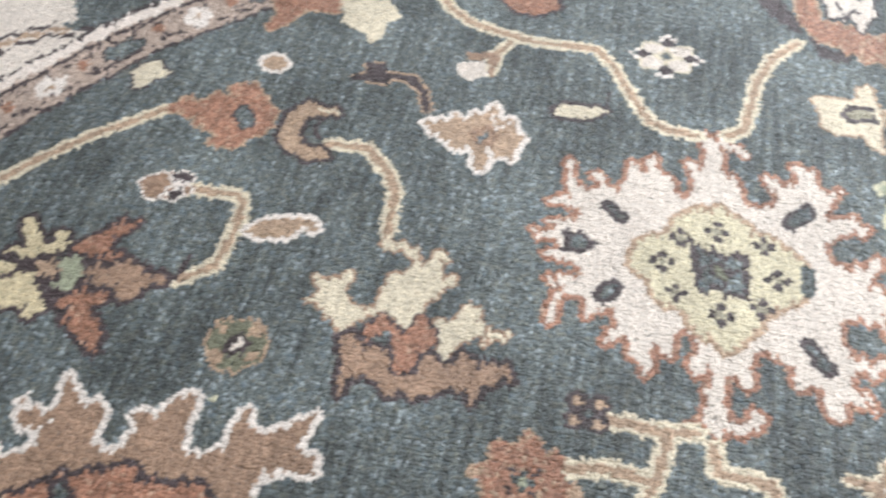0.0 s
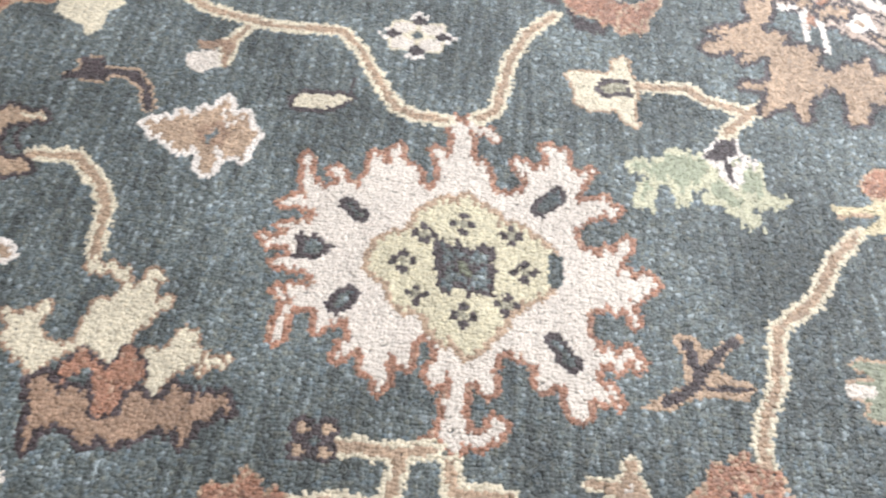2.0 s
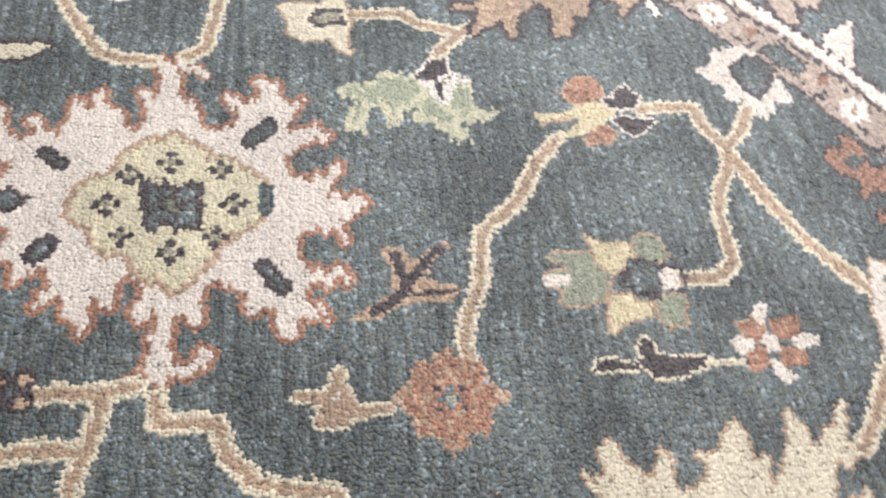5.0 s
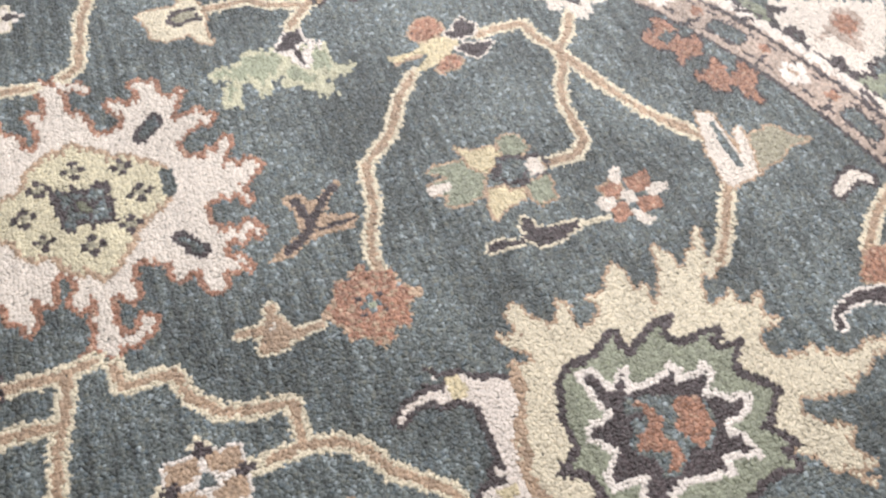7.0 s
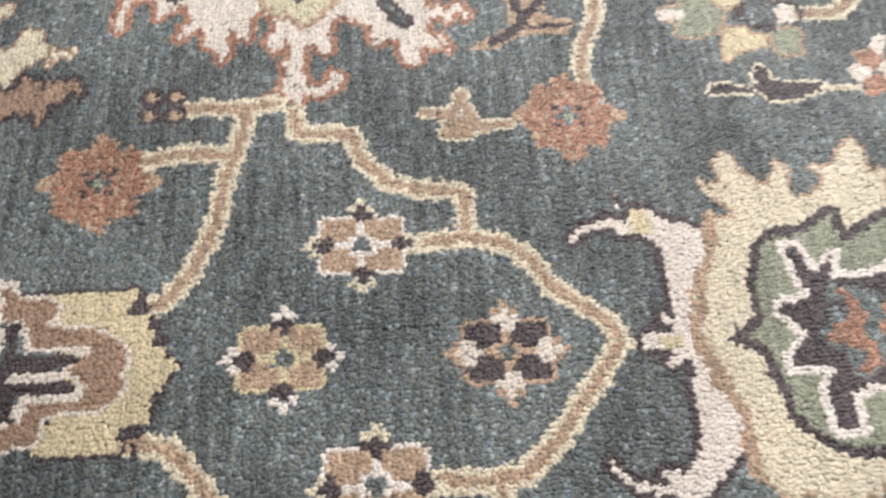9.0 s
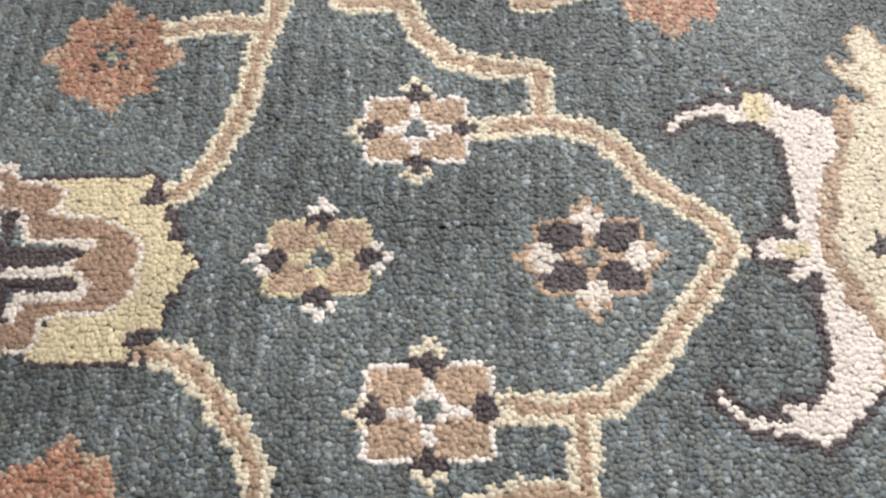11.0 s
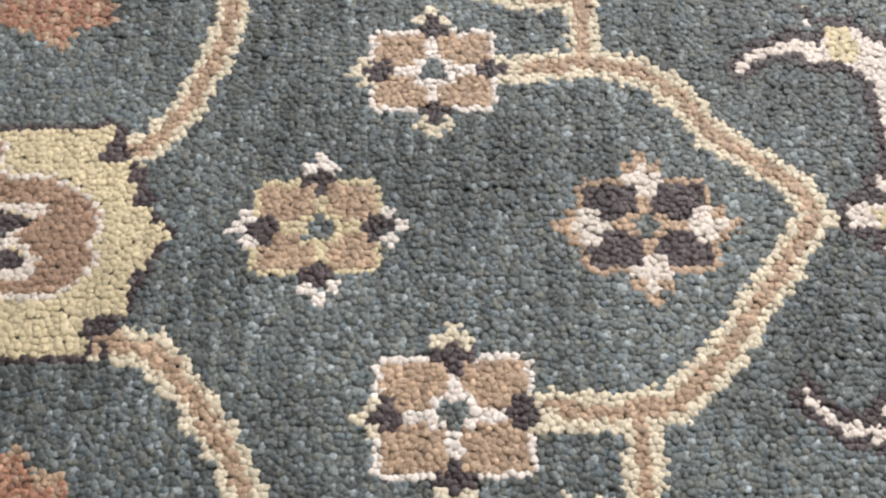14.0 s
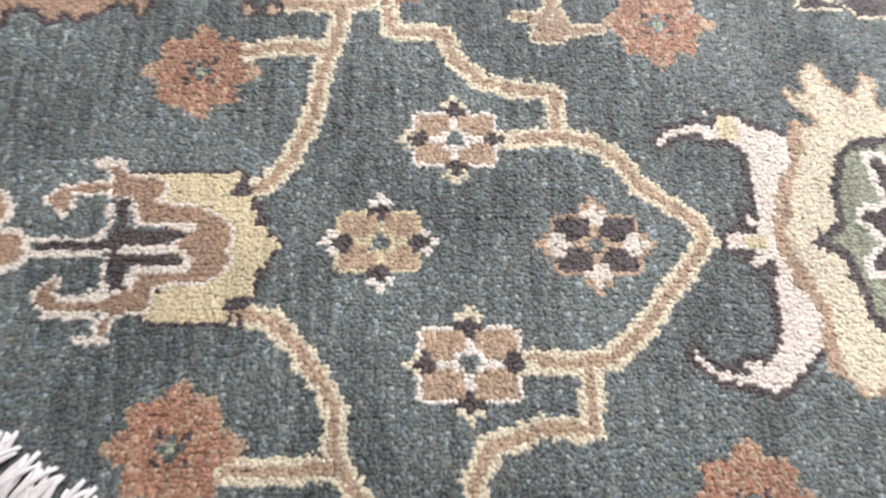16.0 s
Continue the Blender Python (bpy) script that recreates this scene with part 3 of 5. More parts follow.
knot("sage_flower", "yellow", area(44.5, 33.8, 46.5, 33.9, 46.9, 32.7, 48.4, 32.7, 48.2, 31.5, 45.2, 30.8, 43.6, 29.5, 43.6, 31.6, 44, 32.8), ("tan", 1))
knot("sage_flower", "ivory", area(37.5, 36.3, 40.4, 36.4, 40.3, 35.2, 37.6, 35))
knot("sage_flower", "field", area(47.2, 37.8, 49.2, 37.6, 50.4, 37, 50.4, 35.7, 49.3, 34.7, 48.6, 33.7, 47.1, 33.9, 47, 35.2, 45.8, 35.1, 46.3, 36.4, 47.2, 36.5), ("dark", 1))
knot("sage_flower", "ivory", area(50.3, 36.6, 52.2, 36.9, 52, 34.5, 50.2, 34.4))
knot("sage_flower", "dark", stroke(0.2, 52.4, 36.8, 52.9, 35.8, 52.3, 34.4, 50.7, 34.1))

knot("bow_flower", "cream", area(10.8, 74.8, 12.2, 75.5, 16.4, 75.4, 16.5, 77.6, 18.3, 78.7, 18.8, 75.4, 19.6, 73.6, 18.9, 70.2, 19.2, 67.1, 17.8, 67.5, 16.8, 69.5, 13.8, 69, 12.1, 70, 11.8, 72.5), ("tan", 1))
knot("bow_flower", "dark", area(14.1, 72.7, 15.3, 74.5, 18.6, 74.7, 19, 71.9, 15.3, 71.4))
knot("bow_flower", "leafdim", area(15, 72.9, 15.7, 73.7, 18.1, 73.9, 18.3, 72.6, 15.6, 72.1))

knot("palm_leaf", "lime", area(17.4, 62.2, 21.2, 62.5, 22.8, 64, 26.4, 64.3, 29, 63.3, 31.1, 64, 33, 63.3, 33.3, 62.3, 33.2, 58.9, 36, 58.1, 35.6, 57.1, 32.3, 56.5, 31, 56.2, 32.2, 54.9, 32.3, 53.7, 30.9, 53.5, 29.8, 54.3, 29.7, 55.6, 28.4, 55.3, 28.2, 56.5, 25.6, 56.5, 26, 57.9, 26.6, 58.8, 25.4, 59.1, 24.7, 57.8, 24.2, 56, 22.8, 55.6, 22.7, 57.2, 22, 58.5, 21.7, 59.5, 20.9, 57.6, 20.5, 55.3, 19.1, 54.7, 18.3, 55.5, 18.1, 57.1, 18.8, 58.8, 20, 59.3, 17.7, 60.7))
knot("palm_leaf", "leaf", area(18.3, 61.5, 20.9, 61.7, 22.8, 63.2, 26.1, 63.4, 27, 62.2, 26.3, 60.4, 24.4, 59.4, 23.7, 57.7, 23.1, 59.2, 22.2, 59.7, 20.6, 59, 19.7, 57.2, 19.4, 56, 18.9, 56.4, 19.6, 58.9, 20.9, 59.4, 20.3, 60.2, 18.7, 60.7))
knot("palm_leaf", "leaf", area(30.2, 60, 31.5, 62.1, 32.6, 62, 32.9, 60.3, 32.7, 58.4, 31.1, 58.5))
knot("palm_leaf", "leaf", area(27, 59.7, 28, 60.2, 29.8, 58.3, 30.7, 57.2, 29.1, 56.9, 27.2, 58))
knot("palm_leaf", "white", area(26.5, 62.9, 29, 63, 30.2, 62.8, 32.7, 64, 33, 62.8, 31.1, 61.9, 30.3, 59.4, 29.2, 59.7, 28.4, 60.4, 28, 61.9))
knot("palm_leaf", "dark", area(26.4, 63.2, 27.4, 64.8, 29.2, 67.3, 30.3, 67.8, 30.3, 65.2, 30.7, 63.9, 31.4, 63.5, 30.1, 64, 29.6, 64.7, 29.2, 62.9), ("white", 1))
knot("palm_leaf", "dark", stroke(0.35, 29.2, 62.9, 29.5, 60.7))

knot("flower_heart", "dark", area(-3, 48.4, -0.8, 48.4, 0.3, 48, 1.3, 48.5, 3.5, 48.7, 3.3, 46.6, 3.8, 45.6, 3.4, 44.1, 3.8, 42.5, 1.6, 42.4, 0.5, 42.9, -0.7, 42.2, -2.5, 42.3, -2.2, 44.1, -2.8, 45.4))
knot("flower_heart", "field", area(-2.3, 47.6, -1, 47.6, -0.3, 46.8, 1.1, 47.6, 2.9, 47.7, 2.7, 46.1, 3, 44.4, 2.9, 43.4, 1.3, 43.3, 0.5, 43.9, -0.4, 43.1, -1.8, 43.1, -1.5, 44.9))

vine(19.4, 73.6, 25.6, 74, 27.5, 72.3, 32.1, 71.1)
vine(29.5, 67.3, 32.8, 71, 34.6, 72.2)

knot("white_leaf", "cream", area(-20.6, 66.6, -19.6, 67.5, -17.5, 67.3, -15, 67.8, -14.2, 67.1, -15.8, 65.6, -18.6, 65.2, -20.8, 65.4), ("dark", 2))
knot("white_leaf", "dark", stroke(0.2, -14.5, 67.4, -14.4, 70.5))

knot("tan_bloom", "tan", area(-36.9, 60.7, -33.4, 61.5, -33, 62.6, -29.8, 63.2, -29, 64.9, -28.1, 65.6, -27.3, 63.2, -25.8, 63, -24.4, 60.9, -23.6, 60.6, -24.5, 58.5, -24.7, 56.8, -27.4, 56.5, -27.8, 54.6, -28.8, 54.5, -29.3, 57, -32.3, 57.8, -34.6, 58.8), ("white", 2))

knot("sprig", "dark", area(-47.9, 66.8, -45.9, 67.7, -46.6, 69.6, -44.2, 70.1, -43.7, 68.4, -39.5, 68.5, -37.5, 66.3, -36.2, 62.9, -36.9, 62.2, -38.3, 65.6, -40.4, 67.3, -42.7, 67.3, -42.8, 66.4, -45.5, 66.5), ("tan", 1))

knot("hook_leaf", "tan", area(-54, 58.2, -52.2, 60.8, -47.8, 61, -47.1, 60.1, -50.2, 59.3, -51.6, 57.7, -51.7, 55.7, -50.4, 54, -47.5, 54, -46.6, 52.5, -48.7, 52, -52.4, 52.4, -53.8, 54.3), ("dark", 2))

knot("rust_leaf", "rust", area(-69.9, 56.6, -68, 58.5, -65, 58.7, -64.4, 60.2, -60.9, 60.2, -62.9, 61.5, -62.5, 62.4, -59.1, 62.9, -57.5, 60.6, -55.4, 58.9, -55.1, 56, -56.4, 54.4, -58, 52.5, -59.4, 51.5, -62.2, 51.9, -61.4, 53.7, -64.8, 54.6, -65, 55.9, -67.4, 56.1), ("tan", 1))
knot("rust_leaf", "field", area(-60.4, 56.9, -60.2, 57.9, -59.6, 58.8, -58.4, 58.3, -57.7, 56.9, -57.9, 55.7, -59.1, 55.4), ("dark", 1))

knot("ring_flower", "tan", area(-60.3, 67.2, -59.5, 68.5, -57.8, 68.6, -56.8, 67.2, -57.4, 65.9, -59.4, 65.9), ("white", 2))

knot("small_star", "cream", area(-76.9, 61.9, -75.8, 63.6, -73.9, 64.8, -72.8, 63.1, -71.4, 62.7, -72.4, 61.4, -73.1, 61.1, -74, 59.6, -75.2, 58.7, -75.8, 60.5), ("dark", 1))

knot("cream_leaf", "cream", area(-54.1, 81.4, -46.8, 82.9, -44.1, 79.7, -45.9, 77.9, -45.8, 74.6, -47.1, 73.4, -48.4, 75.2, -52.1, 76.8, -52.4, 79.2))
knot("cream_leaf", "rust", area(-64.3, 81.9, -54.6, 83.9, -53, 78.5, -56.3, 78.4, -57.7, 78.8, -58.7, 76.7, -59.7, 74.7, -61.2, 73.2, -62.4, 74.2, -61.6, 76.8), ("tan", 1))

knot("cone_flower", "brown", area(-67.9, 44.5, -66.6, 45.7, -64.4, 46.4, -63.3, 44.9, -61.2, 44.9, -61.3, 43.5, -63.1, 42.7, -65.8, 42.1), ("white", 1))
knot("cone_flower", "dark", area(-64.5, 45.8, -63.2, 47.1, -61.4, 46.2, -61.8, 45.5, -63.2, 44.9), ("white", 1))
knot("cone_flower", "dark", area(-63.6, 43, -62.5, 44.6, -61.8, 43.7, -62.6, 42.4), ("white", 1))

knot("split_leaf", "tan", area(-52.9, 39.8, -50.9, 41.9, -47.7, 42.8, -45, 42.9, -44.6, 41.5, -46.4, 41.8, -47.5, 40.1, -50.7, 39.4), ("white", 2))

ring_disc("ring_disc", -48.4, 26)

knot("stag_flower", "cream", area(-43.5, 36, -41.7, 35.4, -39.9, 36.4, -38.6, 37.6, -38.9, 36, -39.3, 34.7, -38.3, 33, -36.6, 32.5, -35.2, 33.1, -35.3, 36.1, -34.8, 37.5, -33.4, 38.1, -32.5, 38.9, -33.2, 40.4, -34.7, 41, -36.8, 40.9, -36.8, 41.9, -34.6, 42, -32.5, 41.2, -31.7, 40, -30.7, 41.2, -28.6, 41.7, -29.9, 40.1, -29, 38.7, -27.5, 39, -27.8, 37.7, -29.2, 37.1, -29.4, 35.8, -30.4, 34.4, -30.3, 33, -31.6, 31.8, -33.2, 32.4, -34.4, 33, -36.1, 31.5, -37.4, 30.6, -38.2, 29, -40, 30.9, -41.6, 32.4, -43.1, 32.3, -41.8, 33.8), ("brown", 1))
knot("stag_flower", "cream", area(-29.1, 33.2, -26.8, 33.4, -26.1, 34.8, -24.2, 35.5, -24.4, 33.7, -23.2, 33, -20.5, 33, -20.6, 32.2, -24.5, 31.6, -26.1, 29.9, -26.7, 28.1, -27.5, 29.6, -28, 31.4), ("brown", 1))
knot("stag_flower", "brown", area(-38.1, 28.7, -37, 29.5, -35.6, 28.1, -33.7, 28.5, -32.3, 28, -31.5, 26.5, -29.6, 26.1, -29.2, 27.5, -29.1, 29, -27.8, 28.9, -26.8, 27.8, -25.4, 28.1, -25.5, 29.7, -24.6, 29.7, -23.9, 28.7, -21.5, 29.2, -19.4, 28.3, -20.7, 27.2, -22.9, 26.5, -22.4, 24.8, -23, 24.6, -24, 25.7, -26, 25, -28.7, 24.2, -31, 23.7, -33.2, 24.8, -35.5, 25.1, -36.2, 23.9, -36.1, 22.1, -36.7, 23.3, -36.8, 25.9, -37.7, 27.4), ("dark", 2))
knot("stag_flower", "rust", area(-35.8, 30.6, -34.9, 31.7, -33.8, 32.5, -33.2, 31.5, -32.7, 31.3, -31.5, 31.6, -30.5, 32.6, -29.3, 32.9, -28.3, 32, -28.2, 30.5, -29, 29.5, -29.8, 28.8, -29.4, 27, -30.3, 26, -31.5, 26.5, -31.9, 28.1, -32.5, 29.6, -33.8, 30.5, -34.3, 29.5, -35.4, 29.1), ("dark", 1))
knot("stag_flower", "field", area(-34.1, 30.4, -33.3, 30.7, -32.6, 29.3, -33.2, 28.9))

knot("claw_flower", "dark", area(-78.7, 31.1, -72.2, 32.1, -70.9, 33.6, -68.4, 32.9, -62.5, 34.1, -61.1, 33.3, -58.3, 33.1, -57.7, 35.6, -57.1, 35.3, -57.3, 32.5, -59.9, 30.5, -60.9, 28.4, -63.2, 28.3, -69, 26, -70.4, 26.8, -73.7, 29.1, -77.5, 29))
knot("claw_flower", "yellow", area(-78.4, 36.9, -77.2, 36.7, -75.4, 34.2, -74.1, 33, -73.5, 33.8, -74, 35.3, -73.1, 35.9, -71.6, 34.2, -72.1, 33.2, -74, 32.1, -75.5, 31, -76.6, 31.7, -78.4, 31.8, -78.5, 32.3, -76.2, 32.4, -77, 33.9, -78.1, 34.9), ("dark", 2))
knot("claw_flower", "yellow", area(-77.9, 27.4, -75.6, 29.4, -73.9, 29.4, -71.9, 27.6, -70.4, 26.4, -70.1, 25.5, -71.5, 24.4, -72.1, 24.1, -72.2, 25.7, -73.8, 24.9, -76.1, 24.2), ("dark", 2))
knot("claw_flower", "yellow", area(-79.8, 30.6, -76.3, 30.4, -76.2, 29.3, -78.4, 28.2), ("dark", 2))
knot("claw_flower", "rust", area(-71.3, 33.6, -69.6, 35.9, -67.9, 37.6, -65.5, 39.2, -64.9, 38.9, -66.5, 36.8, -67.4, 35.1, -65.7, 34.3, -64.1, 33.8, -65.9, 33.4, -68.7, 33.4), ("dark", 2))
knot("claw_flower", "rust", area(-67.6, 28.5, -64, 29.2, -64.1, 28.1, -65.4, 26.7, -64.6, 25.8, -62.7, 24.1, -62.4, 22, -63.3, 21.9, -64.5, 23, -66, 24.1, -67.7, 24.8, -67.8, 26.2, -69.2, 26.3, -69.1, 27.4), ("dark", 2))
knot("claw_flower", "brown", area(-68.4, 31.3, -66.4, 32.3, -63.8, 33.3, -62.2, 33.4, -61.9, 32, -58.6, 32.3, -58.9, 31.4, -60.9, 30.6, -61.2, 29.1, -62.2, 28.4, -63.8, 28.9, -64, 30, -67.6, 29.8), ("dark", 2))
knot("claw_flower", "leaf", area(-71.9, 32.2, -69.6, 33, -68.2, 31, -68.7, 28.6, -71.3, 28.4, -70.3, 29.8))
knot("claw_flower", "tan", area(-74.3, 30.9, -72.3, 31.7, -70.7, 30.5, -71.8, 29.5, -73.8, 29.9))

knot("brown_palmette", "brown", area(-69.5, 8.7, -65.5, 10.2, -63.6, 11.1, -64.1, 13.1, -66.3, 13.3, -67.4, 14.6, -65.8, 15.2, -63.2, 14.2, -63.5, 16, -64.1, 18.4, -63.1, 18.3, -61.1, 16.2, -58.6, 16.8, -58.6, 14.9, -58.2, 12.9, -56.9, 12, -55.2, 12.7, -54.6, 14.6, -55.9, 16.4, -54.9, 16.6, -53.1, 16.1, -52.1, 18.5, -50.1, 19.7, -50.1, 17.4, -49.4, 14.2, -47.6, 13.6, -45.4, 15.1, -45, 18.8, -44.4, 19.5, -43.8, 17.2, -42.8, 16.8, -40.1, 18.3, -37.8, 19.8, -38, 17.9, -38.8, 15.9, -36.6, 15.5, -36.1, 14, -40.8, 13.5, -41.5, 12.5, -41.1, 9.9, -40.5, 6.9, -48.5, 2.6, -61.1, 0.4), ("white", 2))
knot("brown_palmette", "rust", area(-66.8, 4.3, -62.5, 6.9, -60.1, 8.9, -56.6, 10.1, -53, 11.2, -52.5, 9.6, -49.3, 10.6, -46, 11, -44.9, 9.6, -45.6, 7.3, -52.3, 4.8, -62.4, 2.6), ("dark", 2))
knot("brown_palmette", "field", area(-59.9, 8, -58.7, 8.5, -57.9, 7.6, -59.1, 7), ("dark", 2))

knot("white_fork", "leafdim", area(80.1, 32.2, 83.7, 32.4, 84.8, 30.2, 87.1, 29.1, 83.4, 28.7, 81, 27.1, 77.4, 26.8, 78.4, 30.3), ("tan", 1))

knot("white_comma", "ivory", area(84.6, 20.6, 87, 22.6, 89.3, 23.2, 91, 21.3, 90.4, 20.3, 88.8, 21.6, 86.9, 20.7, 85, 19.9), ("dark", 2))

vine(92.5, 19.2, 87.6, 16.3, 83.5, 12.5)

knot("far_hook", "rust", area(83.1, 12.5, 86.3, 11.9, 84.1, 8.1, 82.5, 8.1, 80, 8.8), ("tan", 1))
knot("far_hook", "dark", area(78.2, 8, 81.8, 7.6, 82.6, 6.7, 81.5, 5.3, 78.6, 6.7, 76.3, 6.4, 74.7, 6.2, 74.6, 5.2, 74.8, 4.4, 73.7, 4.4, 73.9, 5.8, 75.2, 7), ("white", 1))

knot("cream_palmette", "yellow", area(-23.3, 6.8, -20.9, 7.1, -13, 6.9, -13, 7.4, -12.3, 7.4, -12.3, 6.4, -12.9, 5.2, -12.8, 4.6, -11.2, 4.6, -10.7, 2.2, -9.8, 1.9, -9.5, 1.1, -8.5, 0.3, -8.4, -0.2, -9.3, -1, -9.5, -2, -10.4, -2.2, -10.5, -4.5, -12.8, -4.7, -12.2, -5.7, -12.1, -6.7, -13.5, -6.7, -16.9, -6.9, -19.2, -6.4, -19.6, -5.4, -17.3, -3.2, -17.9, 1.9, -20.7, 5.7), ("dark", 1))
knot("cream_palmette", "dark", area(-12.1, 7.1, -11.6, 6.8, -11.7, 5.7, -11, 5.4, -10.9, 4.8, -13, 4.8, -12.7, 5.4, -12.1, 6))
knot("cream_palmette", "dark", area(-10.9, 4.6, -9.9, 4.3, -10.1, 3.3, -9.3, 2.4, -10.5, 1.9, -10.8, 3))
knot("cream_palmette", "dark", area(-10.4, -2.4, -9.2, -2.2, -10.1, -3.8, -10.4, -4))
knot("cream_palmette", "dark", area(-12.8, -4.9, -10.5, -4.7, -10.6, -5.5, -11.8, -5.8, -12.5, -5.6))
knot("cream_palmette", "dark", area(-11.5, -6, -11.1, -6, -11.2, -6.9, -11.7, -7.3))
knot("cream_palmette", "brown", area(-24.9, 7.9, -22.7, 7.7, -22.1, 6.8, -19.9, 6.5, -18.8, 6, -18.7, 4.9, -19.6, 4.1, -17.6, 3.8, -15.2, 3.5, -13.2, 2.4, -12.5, 1.4, -12.5, 0.3, -13.2, -0.2, -12.4, -1, -13, -2, -13.6, -2.7, -14.7, -3.2, -17.3, -3.2, -18.9, -3.7, -18.7, -5.2, -19.3, -5.7, -21.5, -5.9, -23.4, -5.6, -26.1, -5.6, -27.2, -5.6, -28, -4.9, -28.1, -3.9, -27.2, -3.2, -26.3, -2.7, -26.8, -4.2, -26.4, -4.9, -22.6, -4.8, -21.5, -4.2, -20.1, -3.2, -20, -2.2, -17.4, -2.5, -16, -2.3, -15.6, -1.5, -15.4, -1.2, -16.2, -0.7, -16.9, -0.2, -17.2, 0.3, -15.9, 1.4, -15.7, 1.9, -18.4, 2.2, -20.3, 2.3, -21, 4.3, -22.3, 4.9, -25.5, 5.2, -26.6, 4.9, -26.7, 4.1, -26.4, 3.3, -27.1, 3.1, -28.1, 3.8, -28.5, 4.6, -27.7, 5.4, -26, 5.7, -23.2, 5.8, -23, 6.4, -23.6, 7.4), ("ivory", 1))
knot("cream_palmette", "dark", area(-22.6, 4.3, -21.6, 4.3, -21.3, 1.7, -16.9, 1.7, -16.6, 1, -17.7, 0.3, -21.7, 0.2, -21.4, -0.6, -17.6, -0.6, -16.6, -0.9, -16.6, -1.7, -21.1, -1.7, -20.9, -3.7, -22.2, -3.7, -22.6, -1.7, -22.5, -0.7, -28.9, -0.1, -28.7, 0.3, -23.1, 0.4, -22.3, 1.4))
knot("cream_palmette", "ivory", stroke(0.28, -21.8, -0.2, -17.3, -0.2))
knot("cream_palmette", "ivory", stroke(0.28, -29.5, 0.6, -23.9, 0.7, -22.9, 1.7, -23, 4))
knot("cream_palmette", "ivory", stroke(0.28, -29.3, -0.5, -26.9, -0.7, -23.1, -0.5))
knot("cream_palmette", "ivory", stroke(0.28, -22.8, -1.2, -22.7, -4.2, -25.7, -4.6))
knot("cream_palmette", "ivory", stroke(0.28, -21.3, 4.2, -20.5, 2, -16.5, 2.1, -15.7, 1.7))
knot("cream_palmette", "ivory", stroke(0.28, -20.7, -3.5, -20.6, -2, -16.6, -2.1, -16.2, -1.4, -15.6, -1.2))
knot("cream_palmette", "ivory", stroke(0.28, -27.3, -6.2, -23.8, -6.1, -23.3, -6))
knot("cream_palmette", "ivory", stroke(0.28, -24.3, -8.1, -21.7, -8.2))
knot("cream_palmette", "ivory", stroke(0.28, -23.3, 5.2, -23, 4.6))
knot("cream_palmette", "brown", area(-22.9, -6.6, -22, -6.5, -21.8, -7.6, -22.6, -7.7), ("ivory", 1))
knot("cream_palmette", "ivory", stroke(0.28, -24.9, 8.1, -22.4, 8.1))

knot("palmette_stem", "brown", area(-33.3, 1.4, -30.5, 1.2, -29.9, 0.4, -29.7, -0.7, -30.3, -1.4, -32.7, -1.9), ("ivory", 2))
knot("palmette_stem", "brown", area(-34, 4.9, -32.3, 4.6, -31.8, 3.5, -31.9, 2.5, -33.5, 2.2), ("ivory", 2))

whole = area(34.9, 91.7, 38.4, 92.2, 37.9, 88.8, 36.1, 86.9, 36.4, 85.8, 39.6, 85.5, 38.6, 83.7, 41.1, 83.6, 43.2, 83.3, 43, 81.8, 42, 80.1, 44, 79.6, 46.3, 80.7, 49.2, 82.4, 49.5, 80.4, 49.1, 78.8, 50.7, 78.6, 50.1, 76.1, 49, 75.2, 48.1, 75.6, 47, 73.8, 46.9, 71.4, 45.7, 70.7, 44.8, 71.2, 45, 74, 45.1, 76.4, 44.2, 77, 42.4, 76.5, 41.4, 74.9, 40.1, 73.3, 40, 70.6, 39, 70.4, 38.7, 72.7, 38.1, 73.4, 36.9, 72.5, 35.7, 71.4, 34.3, 70.7, 34.2, 72.1, 35.5, 73.7, 35.7, 75.1, 33.5, 74.8, 32.2, 75.4, 32.3, 76.3, 33.6, 75.8, 36.1, 76.3, 36.6, 81.2, 35.3, 80.5, 33.8, 79.8, 32.8, 79.1, 32.8, 80.1, 34.3, 81.4, 28.6, 80.9, 28.1, 81.5, 28.8, 83, 31.8, 84.1, 29.7, 84.9, 29, 85.3, 32.7, 86.1, 35.2, 87.8, 34.7, 90)
whole |= area(44.1, 79.6, 46.6, 81, 49, 82.1, 48.9, 79.1, 51.8, 80.5, 55, 81.1, 58.4, 80.9, 58, 78.8, 56.8, 76.5, 55, 75.2, 54.4, 75.1, 54.6, 77.1, 53.3, 77.9, 51.8, 78.1, 51.2, 79, 50.5, 77.4, 49.8, 74.8, 49, 74.3, 48, 75.4, 47.7, 73.4, 46.8, 71.8, 46, 71.2, 45.3, 71.6, 45.8, 72.6, 45.8, 76, 43.8, 76.9)
whole |= area(50.6, 87.5, 52.8, 86.3, 55.4, 87.9, 55.5, 84.1, 56.7, 86, 58.5, 89.1, 60.2, 87.8, 58.7, 82, 56, 82.4, 53.6, 84.3, 51.9, 85.5)
knot("tan_motif", "tan", whole, ("dark", 2))
knot("tan_motif", "pink", area(58.1, 78, 59, 77.9, 60, 74.6, 59.2, 74), ("dark", 1))
knot("tan_motif", "dark", stroke(0.35, 36.7, 85.9, 40.2, 86.3))
knot("tan_motif", "dark", stroke(0.35, 38.7, 84.1, 41.2, 83.9))
